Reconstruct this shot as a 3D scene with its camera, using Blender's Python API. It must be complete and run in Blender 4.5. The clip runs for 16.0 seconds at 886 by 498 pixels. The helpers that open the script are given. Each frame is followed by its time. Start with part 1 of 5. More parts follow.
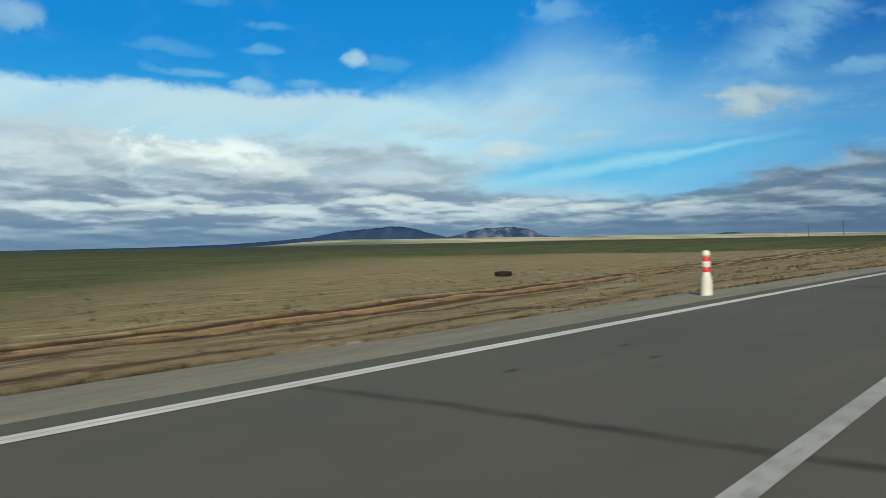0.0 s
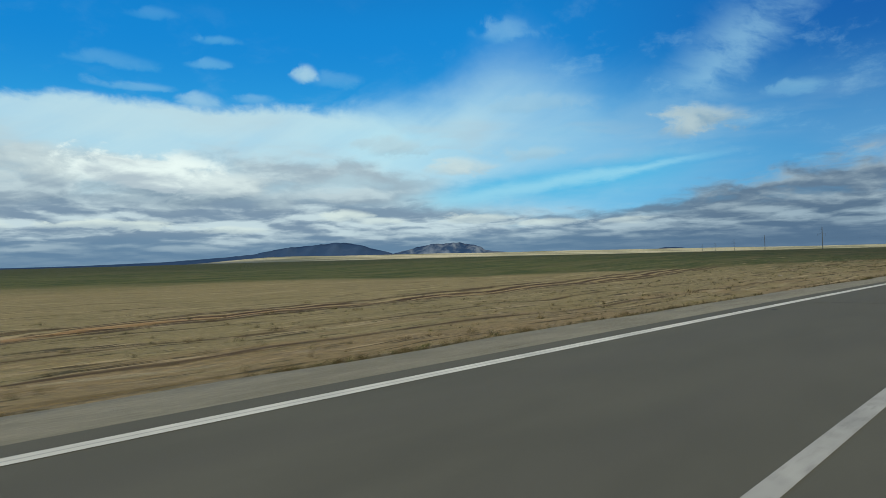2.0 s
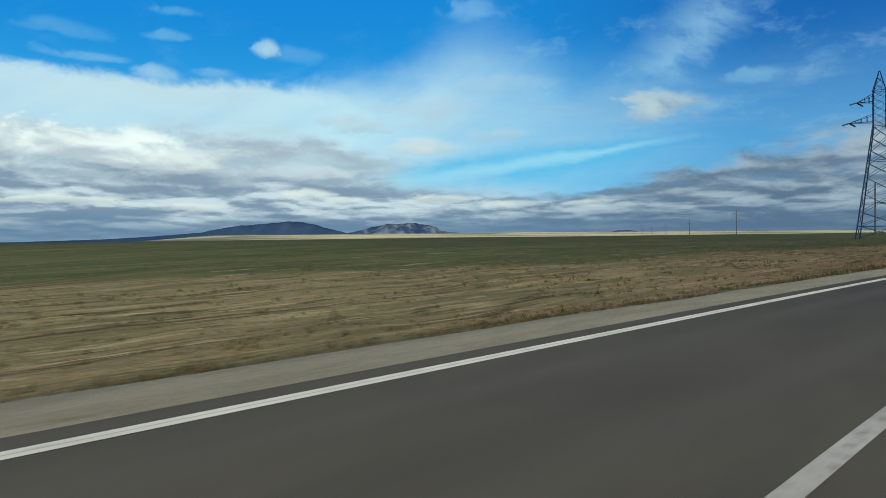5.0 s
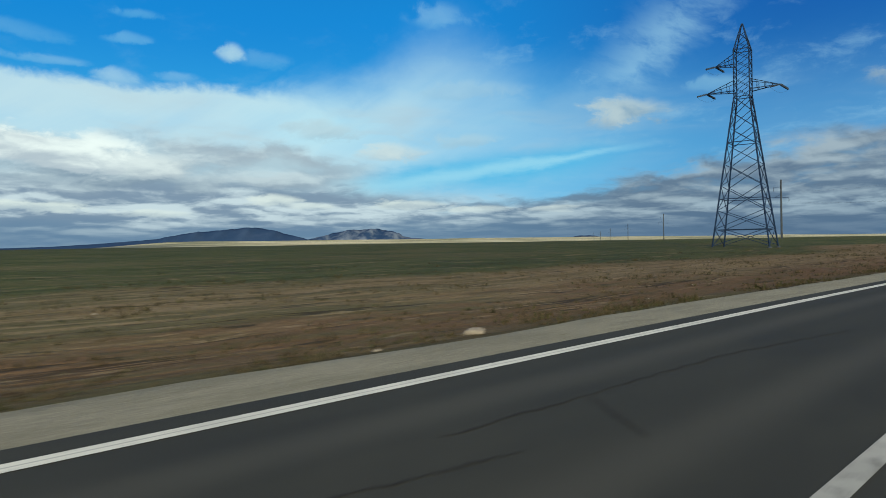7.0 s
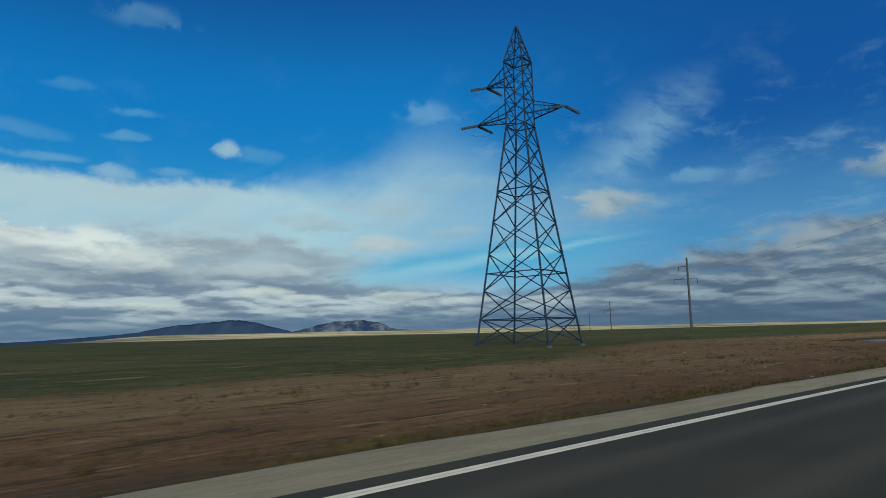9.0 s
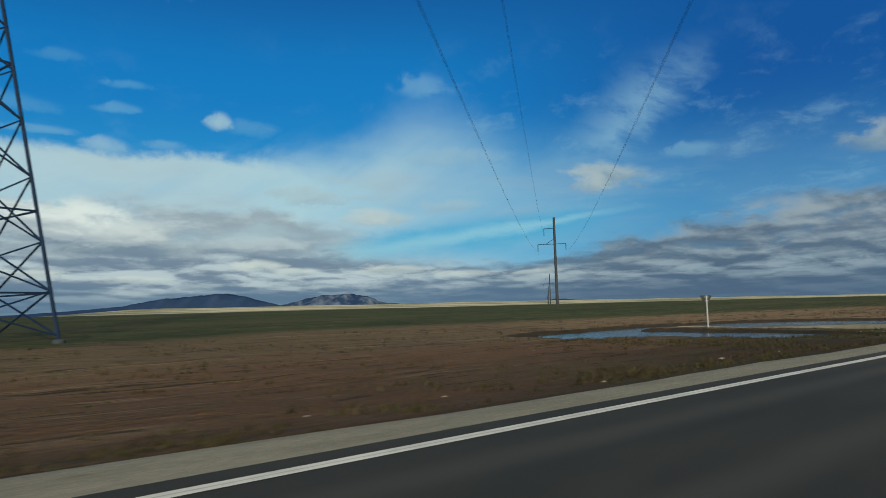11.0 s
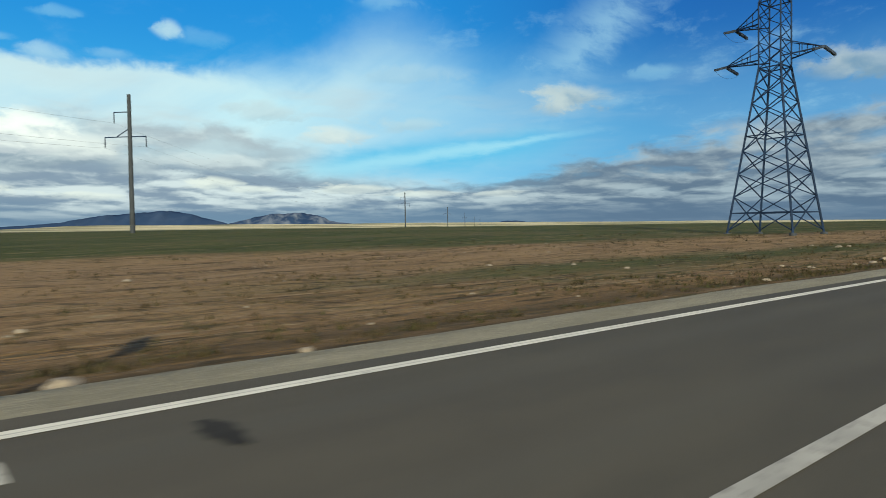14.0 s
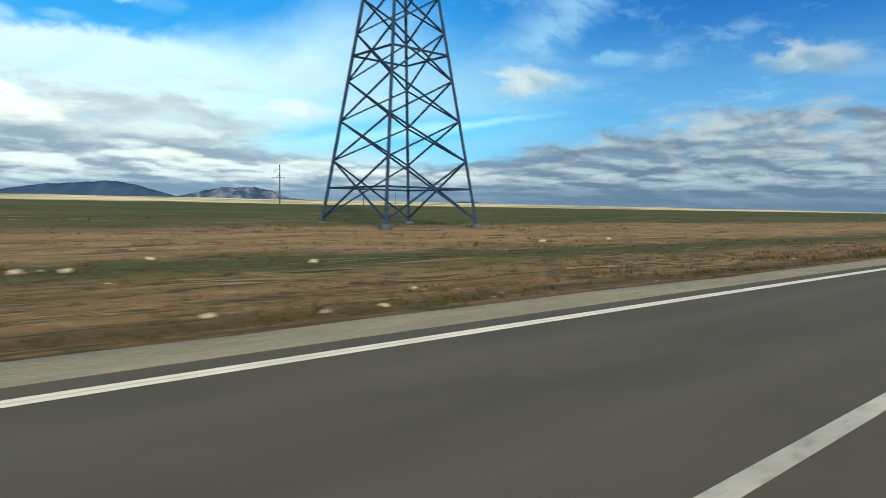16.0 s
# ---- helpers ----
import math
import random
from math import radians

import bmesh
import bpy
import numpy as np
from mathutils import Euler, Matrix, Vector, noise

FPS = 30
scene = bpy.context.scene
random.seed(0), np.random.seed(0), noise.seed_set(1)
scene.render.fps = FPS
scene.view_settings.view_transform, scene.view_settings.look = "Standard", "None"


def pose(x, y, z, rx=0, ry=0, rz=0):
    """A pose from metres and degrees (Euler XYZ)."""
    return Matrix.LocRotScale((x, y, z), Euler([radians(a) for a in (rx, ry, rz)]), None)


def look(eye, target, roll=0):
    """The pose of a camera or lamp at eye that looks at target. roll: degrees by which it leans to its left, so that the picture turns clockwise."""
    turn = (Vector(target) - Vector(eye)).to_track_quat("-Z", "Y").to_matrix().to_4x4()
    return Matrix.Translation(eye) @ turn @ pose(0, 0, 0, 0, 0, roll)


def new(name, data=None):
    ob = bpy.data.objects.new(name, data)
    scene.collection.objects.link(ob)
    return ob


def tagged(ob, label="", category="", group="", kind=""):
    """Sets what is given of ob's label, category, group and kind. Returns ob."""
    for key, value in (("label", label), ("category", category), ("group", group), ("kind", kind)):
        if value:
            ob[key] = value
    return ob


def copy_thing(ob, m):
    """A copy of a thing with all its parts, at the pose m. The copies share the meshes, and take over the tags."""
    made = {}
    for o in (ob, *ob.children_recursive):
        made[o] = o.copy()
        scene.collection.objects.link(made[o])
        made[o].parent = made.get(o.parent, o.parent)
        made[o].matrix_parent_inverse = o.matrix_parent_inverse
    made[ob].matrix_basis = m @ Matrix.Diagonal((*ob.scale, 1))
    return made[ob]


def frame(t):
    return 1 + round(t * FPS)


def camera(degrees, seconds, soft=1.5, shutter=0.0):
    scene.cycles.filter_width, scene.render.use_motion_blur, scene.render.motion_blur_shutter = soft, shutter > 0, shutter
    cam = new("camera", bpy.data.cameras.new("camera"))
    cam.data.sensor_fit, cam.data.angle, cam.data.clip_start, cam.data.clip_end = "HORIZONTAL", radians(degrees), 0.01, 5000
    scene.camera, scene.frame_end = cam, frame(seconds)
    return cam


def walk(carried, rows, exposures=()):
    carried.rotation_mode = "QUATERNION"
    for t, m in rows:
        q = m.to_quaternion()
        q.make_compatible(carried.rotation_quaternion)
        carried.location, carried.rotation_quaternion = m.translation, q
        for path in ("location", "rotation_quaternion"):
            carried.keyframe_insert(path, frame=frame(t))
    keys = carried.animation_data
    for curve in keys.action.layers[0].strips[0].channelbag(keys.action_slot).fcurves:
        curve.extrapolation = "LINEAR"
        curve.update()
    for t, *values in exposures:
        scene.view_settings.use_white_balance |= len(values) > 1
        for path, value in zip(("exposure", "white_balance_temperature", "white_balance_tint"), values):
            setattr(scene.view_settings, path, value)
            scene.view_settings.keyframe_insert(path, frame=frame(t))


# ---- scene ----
FOV = 67.7
cam = camera(FOV, 16.0, soft=0.75, shutter=0.15)
# seconds, place, turn to the left, tilt, lean
WALK = (
    (0.00, -0.171, 0.000, 1.128, 44.15, -0.31, 1.15),
    (0.50, -0.062, 13.910, 1.134, 42.86, -0.15, 1.01),
    (1.00, 0.324, 27.686, 1.152, 41.48, 0.45, 0.90),
    (1.50, 0.849, 41.329, 1.165, 40.03, 0.55, 1.72),
    (2.00, 1.524, 54.838, 1.144, 39.97, 0.98, 1.53),
    (2.50, 2.470, 68.204, 1.168, 39.27, 1.70, 1.73),
    (3.00, 3.570, 81.430, 1.175, 38.83, 1.84, 1.28),
    (3.50, 4.856, 94.512, 1.191, 38.44, -1.60, 0.50),
    (4.35, 7.508, 116.410, 1.224, 37.76, -1.27, 0.61),
    (5.20, 10.661, 137.875, 1.283, 36.51, -0.67, 0.82),
    (6.00, 14.012, 157.685, 1.313, 35.90, -0.38, 0.92),
    (6.50, 16.260, 169.877, 1.309, 34.56, -0.18, 2.24),
    (7.00, 18.539, 181.942, 1.270, 33.95, -0.33, 1.07),
    (7.50, 21.217, 193.802, 1.290, 33.44, 2.73, 0.02),
    (8.00, 23.941, 205.526, 1.304, 33.25, 3.72, -0.14),
    (8.50, 26.767, 217.105, 1.326, 33.31, 4.57, 0.50),
    (9.00, 29.764, 228.519, 1.341, 33.24, 7.50, 1.61),
    (9.80, 34.630, 246.514, 1.318, 33.08, 6.80, 1.61),
    (10.65, 40.087, 265.224, 1.273, 32.76, 5.37, 1.62),
    (11.50, 45.644, 283.050, 1.248, 32.58, 4.59, 1.62),
    (12.00, 49.396, 294.272, 1.264, 31.95, 0.16, 1.74),
    (12.50, 52.784, 304.557, 1.241, 29.85, -0.89, 0.46),
    (13.00, 56.447, 314.849, 1.242, 29.68, -1.14, 1.95),
    (13.50, 60.001, 324.627, 1.263, 29.68, -1.50, 2.63),
    (14.00, 64.254, 335.630, 1.301, 29.22, -1.74, 0.90),
    (14.50, 67.900, 345.140, 1.274, 28.42, -1.91, 0.13),
    (15.00, 71.709, 354.735, 1.290, 27.47, -1.90, -0.48),
    (15.50, 75.578, 364.433, 1.281, 26.68, -2.44, 0.67),
    (16.00, 79.529, 374.002, 1.289, 25.78, -3.50, -0.79),
)
EXPOSURES = tuple((t, stops, kelvin, 2.0) for t, stops, kelvin in (
    (0.0, 0.04, 6450.0), (3.0, 0.0, 6400.0), (3.5, 0.12, 6450.0), (7.0, 0.06, 6450.0), (8.0, -0.02, 6450.0), (9.0, -0.30, 6450.0), (11.5, -0.26, 6600.0),
    (12.0, -0.12, 6650.0), (12.5, 0.16, 6850.0), (14.5, 0.23, 6900.0), (15.5, 0.28, 6900.0), (16.0, 0.55, 6950.0)))
walk(cam, [(t, pose(x, y, z, 90 + pitch, roll, yaw)) for t, x, y, z, yaw, pitch, roll in WALK], EXPOSURES)

# ---- the road's plan: s metres along it, d metres to the left of the driven line ----
BEND = (-0.45640, 0.00970, 0.03304)
S_MIN, S_MAX = -40.0, 430.0
PLAN_S = np.linspace(S_MIN, S_MAX, 941)


def heading(s):
    u = np.clip(s, S_MIN, S_MAX) / 400.0
    return BEND[0] * u + BEND[1] * u ** 2 + BEND[2] * u ** 3


_step = PLAN_S[1] - PLAN_S[0]
_h = heading(PLAN_S)
PLAN_X = np.concatenate([[0], np.cumsum(-(np.sin(_h[1:]) + np.sin(_h[:-1])) / 2 * _step)])
PLAN_Y = np.concatenate([[0], np.cumsum((np.cos(_h[1:]) + np.cos(_h[:-1])) / 2 * _step)])
PLAN_X -= np.interp(0, PLAN_S, PLAN_X)
PLAN_Y -= np.interp(0, PLAN_S, PLAN_Y)
MID_TURN = float(heading(200.0))


def plan(s, d):
    """World x, y of points given by s and d (arrays or numbers)."""
    s, d = np.asarray(s, float), np.asarray(d, float)
    c = np.clip(s, S_MIN, S_MAX)
    h = heading(c)
    near = np.maximum(d, -200.0)
    far = d - near
    x = np.interp(c, PLAN_S, PLAN_X) - (s - c) * np.sin(h) - near * np.cos(h) - far * math.cos(MID_TURN)
    y = np.interp(c, PLAN_S, PLAN_Y) + (s - c) * np.cos(h) - near * np.sin(h) - far * math.sin(MID_TURN)
    return x, y


def spot(s, d, z=0.0):
    x, y = plan(s, d)
    return Vector((float(x), float(y), z))


EDGE_LINE, CENTRE_LINE, LEFT_EDGE, RIGHT_LINE, RIGHT_EDGE = 4.875, 1.275, 5.36, -2.33, -2.75

# ---- light ----
SUN_TURN, SUN_UP = 39.0, 26.0      # the light travels ahead and to the left
sun = new("sun", bpy.data.lights.new("sun", "SUN"))
sun.data.energy, sun.data.angle, sun.data.color = 5.0, radians(2.5), (1.0, 0.88, 0.70)
_a, _e = radians(SUN_TURN), radians(SUN_UP)
SUN_WAY = Vector((-math.sin(_a) * math.cos(_e), math.cos(_a) * math.cos(_e), -math.sin(_e)))
sun.matrix_world = look(SUN_WAY * -50, (0, 0, 0))


class Nodes:
    """Short names for building node trees."""

    def __init__(self, tree):
        self.t = tree

    def put(self, kind, **given):
        n = self.t.nodes.new(kind)
        for k, v in given.items():
            if k == "op":
                n.operation = v
        return n

    def link(self, socket, value):
        if isinstance(value, bpy.types.NodeSocket):
            self.t.links.new(value, socket)
        elif isinstance(value, (tuple, list)) and len(value) == 3 and socket.type == "RGBA":
            socket.default_value = (*value, 1.0)
        else:
            socket.default_value = value

    def math(self, op, a, b=0.0, c=0.0):
        n = self.t.nodes.new("ShaderNodeMath")
        n.operation = op
        for i, v in enumerate((a, b, c)):
            self.link(n.inputs[i], v)
        return n.outputs[0]

    def add(self, a, b): return self.math("ADD", a, b)
    def sub(self, a, b): return self.math("SUBTRACT", a, b)
    def mul(self, a, b): return self.math("MULTIPLY", a, b)
    def mad(self, a, b, c): return self.math("MULTIPLY_ADD", a, b, c)
    def high(self, a, b): return self.math("MAXIMUM", a, b)
    def low(self, a, b): return self.math("MINIMUM", a, b)

    def step(self, v, a, b, lo=0.0, hi=1.0):
        n = self.t.nodes.new("ShaderNodeMapRange")
        n.interpolation_type = "SMOOTHSTEP"
        for i, x in enumerate((v, a, b, lo, hi)):
            self.link(n.inputs[i], x)
        return n.outputs[0]

    def line(self, v, a, b, lo=0.0, hi=1.0):
        n = self.t.nodes.new("ShaderNodeMapRange")
        for i, x in enumerate((v, a, b, lo, hi)):
            self.link(n.inputs[i], x)
        return n.outputs[0]

    def mix(self, f, a, b, way="MIX"):
        n = self.t.nodes.new("ShaderNodeMix")
        n.data_type, n.blend_type = "RGBA", way
        self.link(n.inputs[0], f)
        self.link(n.inputs[6], a)
        self.link(n.inputs[7], b)
        return n.outputs[2]

    def noise(self, vec, scale, detail=4.0, rough=0.55, bend=0.0):
        n = self.t.nodes.new("ShaderNodeTexNoise")
        self.link(n.inputs["Vector"], vec)
        for k, v in (("Scale", scale), ("Detail", detail), ("Roughness", rough), ("Distortion", bend)):
            n.inputs[k].default_value = v
        return n.outputs[0]

    def cells(self, vec, scale, feature="F1"):
        n = self.t.nodes.new("ShaderNodeTexVoronoi")
        n.feature = feature
        self.link(n.inputs["Vector"], vec)
        n.inputs["Scale"].default_value = scale
        return n

    def join(self, x, y, z=0.0):
        n = self.t.nodes.new("ShaderNodeCombineXYZ")
        for i, v in enumerate((x, y, z)):
            self.link(n.inputs[i], v)
        return n.outputs[0]

    def split(self, v):
        n = self.t.nodes.new("ShaderNodeSeparateXYZ")
        self.link(n.inputs[0], v)
        return n.outputs

    def stretch(self, v, x, y, z):
        n = self.t.nodes.new("ShaderNodeVectorMath")
        n.operation = "MULTIPLY"
        self.link(n.inputs[0], v)
        n.inputs[1].default_value = (x, y, z)
        return n.outputs[0]

    def bump(self, height, strength, distance):
        n = self.t.nodes.new("ShaderNodeBump")
        self.link(n.inputs["Height"], height)
        n.inputs["Strength"].default_value, n.inputs["Distance"].default_value = strength, distance
        return n.outputs[0]

    def hump(self, v, middle, half):
        """1 at the middle, 0 at half away and further."""
        return self.step(self.math("ABSOLUTE", self.sub(v, middle)), half, 0.0)


# ---- sky: clear blue above, a pale veil, bright heaps, low grey bands ----
world = bpy.data.worlds.new("sky")
world.use_nodes = True
world.node_tree.nodes.clear()
W = Nodes(world.node_tree)
sky = world.node_tree.nodes.new("ShaderNodeTexSky")
sky.sky_type, sky.sun_disc = "NISHITA", False
sky.sun_elevation, sky.sun_rotation = radians(SUN_UP), radians(180 - SUN_TURN)
sky.air_density, sky.dust_density, sky.ozone_density = 1.0, 0.4, 2.5
way = world.node_tree.nodes.new("ShaderNodeTexCoord").outputs["Generated"]
wx, wy, wz = W.split(way)
up = W.mul(W.math("ARCSINE", wz), 57.296)
turn = W.mul(W.math("ARCTAN2", W.mul(wx, -1.0), wy), 57.296)
high_up = W.high(up, 0.0)
face = W.join(W.mul(turn, 0.072), W.mul(W.math("LOGARITHM", W.add(high_up, 5.0), 2.71828), 1.85), 0.0)


def shifted(v, x, y):
    n = world.node_tree.nodes.new("ShaderNodeVectorMath")
    n.operation = "ADD"
    W.link(n.inputs[0], v)
    n.inputs[1].default_value = (x, y, 0.0)
    return n.outputs[0]


def joined(a, b):
    n = world.node_tree.nodes.new("ShaderNodeVectorMath")
    n.operation = "ADD"
    W.link(n.inputs[0], a)
    W.link(n.inputs[1], b)
    return n.outputs[0]


big = W.noise(face, 0.8, 3.0, 0.5)
swirl = W.join(W.mul(W.sub(W.noise(face, 2.2, 3.0, 0.55), 0.5), 0.30), W.mul(W.sub(W.noise(shifted(face, 5.2, 1.7), 2.2, 3.0, 0.55), 0.5), 0.14), 0.0)
soft_face = joined(face, swirl)
flat_face = W.stretch(soft_face, 0.92, 1.12, 1.0)
lump = W.noise(flat_face, 2.3, 5.0, 0.50)
lump_above = W.noise(shifted(flat_face, -0.03, 0.095), 2.3, 5.0, 0.50)
fine = W.noise(soft_face, 8.0, 5.0, 0.58)
fine_above = W.noise(shifted(soft_face, -0.01, 0.028), 8.0, 5.0, 0.58)
band = W.noise(W.stretch(shifted(soft_face, 2.3, 4.1), 0.66, 1.12, 1.0), 2.7, 5.0, 0.52)
band_above = W.noise(W.stretch(shifted(soft_face, 2.27, 4.175), 0.66, 1.12, 1.0), 2.7, 5.0, 0.52)
wisp = W.noise(W.stretch(shifted(soft_face, 7.0, 3.0), 0.9, 1.4, 1.0), 2.6, 7.0, 0.62)
wob = W.sub(lump, 0.5)
az = W.mad(W.sub(big, 0.5), 8.0, turn)
lit = W.add(W.mad(W.sub(lump, lump_above), 2.3, 0.5), W.mul(W.sub(fine, fine_above), 0.40))
tone = W.step(W.mad(W.sub(big, 0.5), 0.7, lit), 0.18, 0.80)
# clear blue, deeper towards the right of the road and the zenith
blue = W.mix(W.step(up, 4.0, 19.0), (0.060, 0.45, 0.82), (0.007, 0.235, 0.67))
blue = W.mix(W.step(turn, 38.0, 4.0), blue, W.mix(W.step(up, 3.0, 19.0), (0.045, 0.285, 0.62), (0.005, 0.100, 0.41)))
blue = W.mix(W.step(up, 18.0, 30.0), blue, (0.006, 0.100, 0.38))
clear = W.mix(0.10, blue, W.mix(1.0, sky.outputs[0], (0.06, 0.08, 0.09), "MULTIPLY"))
# thin veil with a scalloped rim; a long fan of it climbs ahead and thins away to the right
flow = W.join(W.mad(up, 0.060, W.mul(turn, 0.050)), W.mad(up, 0.120, W.mul(turn, 0.055)), 0.0)
comb = W.noise(joined(flow, W.stretch(swirl, 0.8, 0.8, 1.0)), 2.0, 5.0, 0.52)
level = W.noise(W.stretch(shifted(soft_face, 1.1, 6.2), 0.5, 1.3, 1.0), 1.5, 5.0, 0.5)
veil_top = W.add(13.4, W.add(W.step(turn, 51.0, 43.0, 0.0, 1.0), W.sub(W.step(turn, 42.5, 33.0, 0.0, 5.4), W.step(turn, 33.5, 24.0, 0.0, 5.0))))
ragged = W.mad(W.sub(fine, 0.5), 1.4, W.mad(W.sub(comb, 0.5), W.step(turn, 52.0, 40.0, 0.0, 4.5), up))
veil_edge = W.sub(veil_top, W.mad(wob, 1.8, ragged))
veil = W.step(veil_edge, W.step(turn, 52.0, 40.0, -0.1, -1.6), W.step(turn, 52.0, 38.0, 1.0, 5.6))
veil = W.mul(veil, W.mul(W.step(turn, 8.0, 44.0, 0.16, 0.97), W.step(up, 19.5, 12.0, W.step(turn, 44.0, 50.0, 0.26, 0.9), 1.0)))
veil = W.mul(veil, W.step(W.mad(comb, 0.6, W.mul(level, 0.4)), 0.34, 0.60, 0.80, 1.0))
wisps = W.mul(W.step(wisp, 0.50, 0.74), W.mul(W.step(up, 25.0, 14.0), W.step(turn, 44.0, 26.0, 0.10, 0.40)))
feather = W.noise(joined(W.join(W.mad(up, -0.03, W.mul(turn, 0.075)), W.mad(up, 0.13, W.mul(turn, -0.030)), 3.0), swirl), 2.4, 6.0, 0.60)
wide_wisp = W.mul(W.hump(W.mad(W.sub(feather, 0.5), 9.0, W.mad(W.sub(up, 15.5), 0.9, turn)), 16.8, 5.6), W.mul(W.step(up, 10.5, 14.0), W.step(up, 22.0, 16.5)))
wisps = W.high(wisps, W.mul(W.mul(wide_wisp, W.step(feather, 0.36, 0.62, 0.15, 1.0)), 0.60))
veil_colour = W.mix(W.step(turn, 20.0, 48.0), (0.36, 0.59, 0.79), (0.60, 0.735, 0.825))
veil_colour = W.mix(W.mul(W.mul(W.hump(turn, 44.0, 10.0), W.hump(up, 11.0, 5.0)), 0.5), veil_colour, (0.60, 0.83, 0.92))
look_up = W.mix(veil, clear, W.mix(W.mul(W.step(level, 0.40, 0.66), 0.45), veil_colour, (0.60, 0.70, 0.775)))
look_up = W.mix(wisps, look_up, (0.36, 0.57, 0.76))
# soft warm-grey smears within the veil
smear = W.noise(W.stretch(shifted(soft_face, 3.4, 8.3), 0.55, 1.5, 1.0), 1.7, 4.0, 0.5)
smear_mask = W.mul(W.mul(W.step(smear, 0.46, 0.64), W.hump(W.mad(wob, 1.5, up), 9.6, 4.2)), W.step(turn, 14.0, 38.0, 0.25, 0.72))
look_up = W.mix(smear_mask, look_up, W.mix(W.step(turn, 24.0, 46.0), (0.40, 0.52, 0.66), (0.565, 0.605, 0.66)))
# heaps of the bank
bank_top = W.add(9.6, W.mul(W.low(W.sub(az, 46.0), 0.0), 0.30))
bank = W.mul(W.step(W.sub(bank_top, W.mad(wob, 3.4, W.mad(W.sub(fine, 0.5), 1.6, up))), -0.2, 1.5), W.step(lump, 0.30, 0.56, 0.45, 1.0))
bank_colour = W.mix(tone, (0.41, 0.445, 0.515), (0.69, 0.71, 0.745))
bank_colour = W.mix(W.mul(W.step(up, 8.0, 5.5), 0.65), bank_colour, W.mix(tone, (0.27, 0.31, 0.395), (0.55, 0.575, 0.625)))
look_up = W.mix(W.mul(bank, W.step(turn, 27.0, 50.0, 0.10, 0.94)), look_up, bank_colour)
# clear strip with a white ribbon
slope = W.sub(up, W.mul(W.sub(38.0, turn), 0.125))
strip = W.mad(wob, 1.4, W.mad(W.sub(fine, 0.5), 0.7, slope))
gap = W.mul(W.hump(strip, W.step(turn, 38.0, 26.0, 5.7, 5.0), W.step(turn, 44.0, 30.0, 1.4, 2.2)), W.mul(W.step(turn, 43.0, 37.0), W.step(turn, 15.0, 27.0)))
look_up = W.mix(W.mul(gap, 0.88), look_up, (0.070, 0.455, 0.77))
ribbon_mask = W.mul(W.hump(W.mad(W.sub(wisp, 0.5), 1.5, slope), 5.35, W.step(turn, 20.0, 36.0, 0.45, 1.25)), W.mul(W.step(turn, 45.0, 39.0), W.step(turn, 14.0, 25.0)))
look_up = W.mix(W.mul(ribbon_mask, 0.70), look_up, (0.42, 0.69, 0.84))
# grey bank low down ahead
grey_top = W.low(W.add(4.0, W.mul(W.high(W.sub(27.0, az), 0.0), 0.175)), 8.6)
grey = W.mul(W.step(W.sub(grey_top, W.mad(wob, 5.0, W.mad(W.sub(fine, 0.5), 1.6, up))), -0.4, 1.2), W.mul(W.step(turn, 33.0, 17.0, 0.0, 0.95), W.step(lump, 0.30, 0.47, 0.55, 1.0)))
grey_tone = W.step(W.add(W.mul(W.sub(band, 0.5), 0.9), W.mad(W.sub(up, 5.5), 0.05, lit)), 0.16, 0.90)
look_up = W.mix(grey, look_up, W.mix(grey_tone, (0.145, 0.185, 0.265), (0.41, 0.44, 0.50)))


def cloud_group():
    """A loose cloud: a ragged oval with a flat base, lit from above, laid over the sky below it."""
    t = bpy.data.node_groups.new("loose_cloud", "ShaderNodeTree")
    for name, kind in (("under", "NodeSocketColor"), ("light", "NodeSocketColor"), ("dark", "NodeSocketColor"), ("turn", "NodeSocketFloat"), ("up", "NodeSocketFloat"), ("fine", "NodeSocketFloat"), ("wob", "NodeSocketFloat"), ("lit", "NodeSocketFloat"), ("at", "NodeSocketFloat"), ("height", "NodeSocketFloat"), ("wide", "NodeSocketFloat"), ("tall", "NodeSocketFloat"), ("much", "NodeSocketFloat"), ("rim", "NodeSocketFloat"), ("core", "NodeSocketFloat")):
        t.interface.new_socket(name, in_out="INPUT", socket_type=kind)
    t.interface.new_socket("sky", in_out="OUTPUT", socket_type="NodeSocketColor")
    g = Nodes(t)
    o = t.nodes.new("NodeGroupInput").outputs
    ragged = g.mad(g.sub(o["fine"], 0.5), 1.9, g.mul(o["wob"], 2.2))
    u = g.mad(ragged, 0.9, g.math("DIVIDE", g.sub(o["turn"], o["at"]), g.mul(o["wide"], 1.15)))
    v = g.mad(ragged, 0.8, g.math("DIVIDE", g.sub(o["up"], o["height"]), g.mul(o["tall"], 1.15)))
    v = g.high(v, g.mul(v, -1.5))
    r = g.add(g.mul(u, u), g.mul(v, v))
    body = g.mul(g.step(r, o["rim"], o["core"]), g.step(r, 1.5, 0.3, 0.5, 1.0))
    shade = g.step(g.mad(g.math("DIVIDE", g.sub(o["up"], o["height"]), o["tall"]), 0.45, o["lit"]), 0.05, 0.95)
    t.links.new(g.mix(g.mul(body, o["much"]), o["under"], g.mix(shade, o["dark"], o["light"])), t.nodes.new("NodeGroupOutput").inputs[0])
    return t


CLOUD = cloud_group()


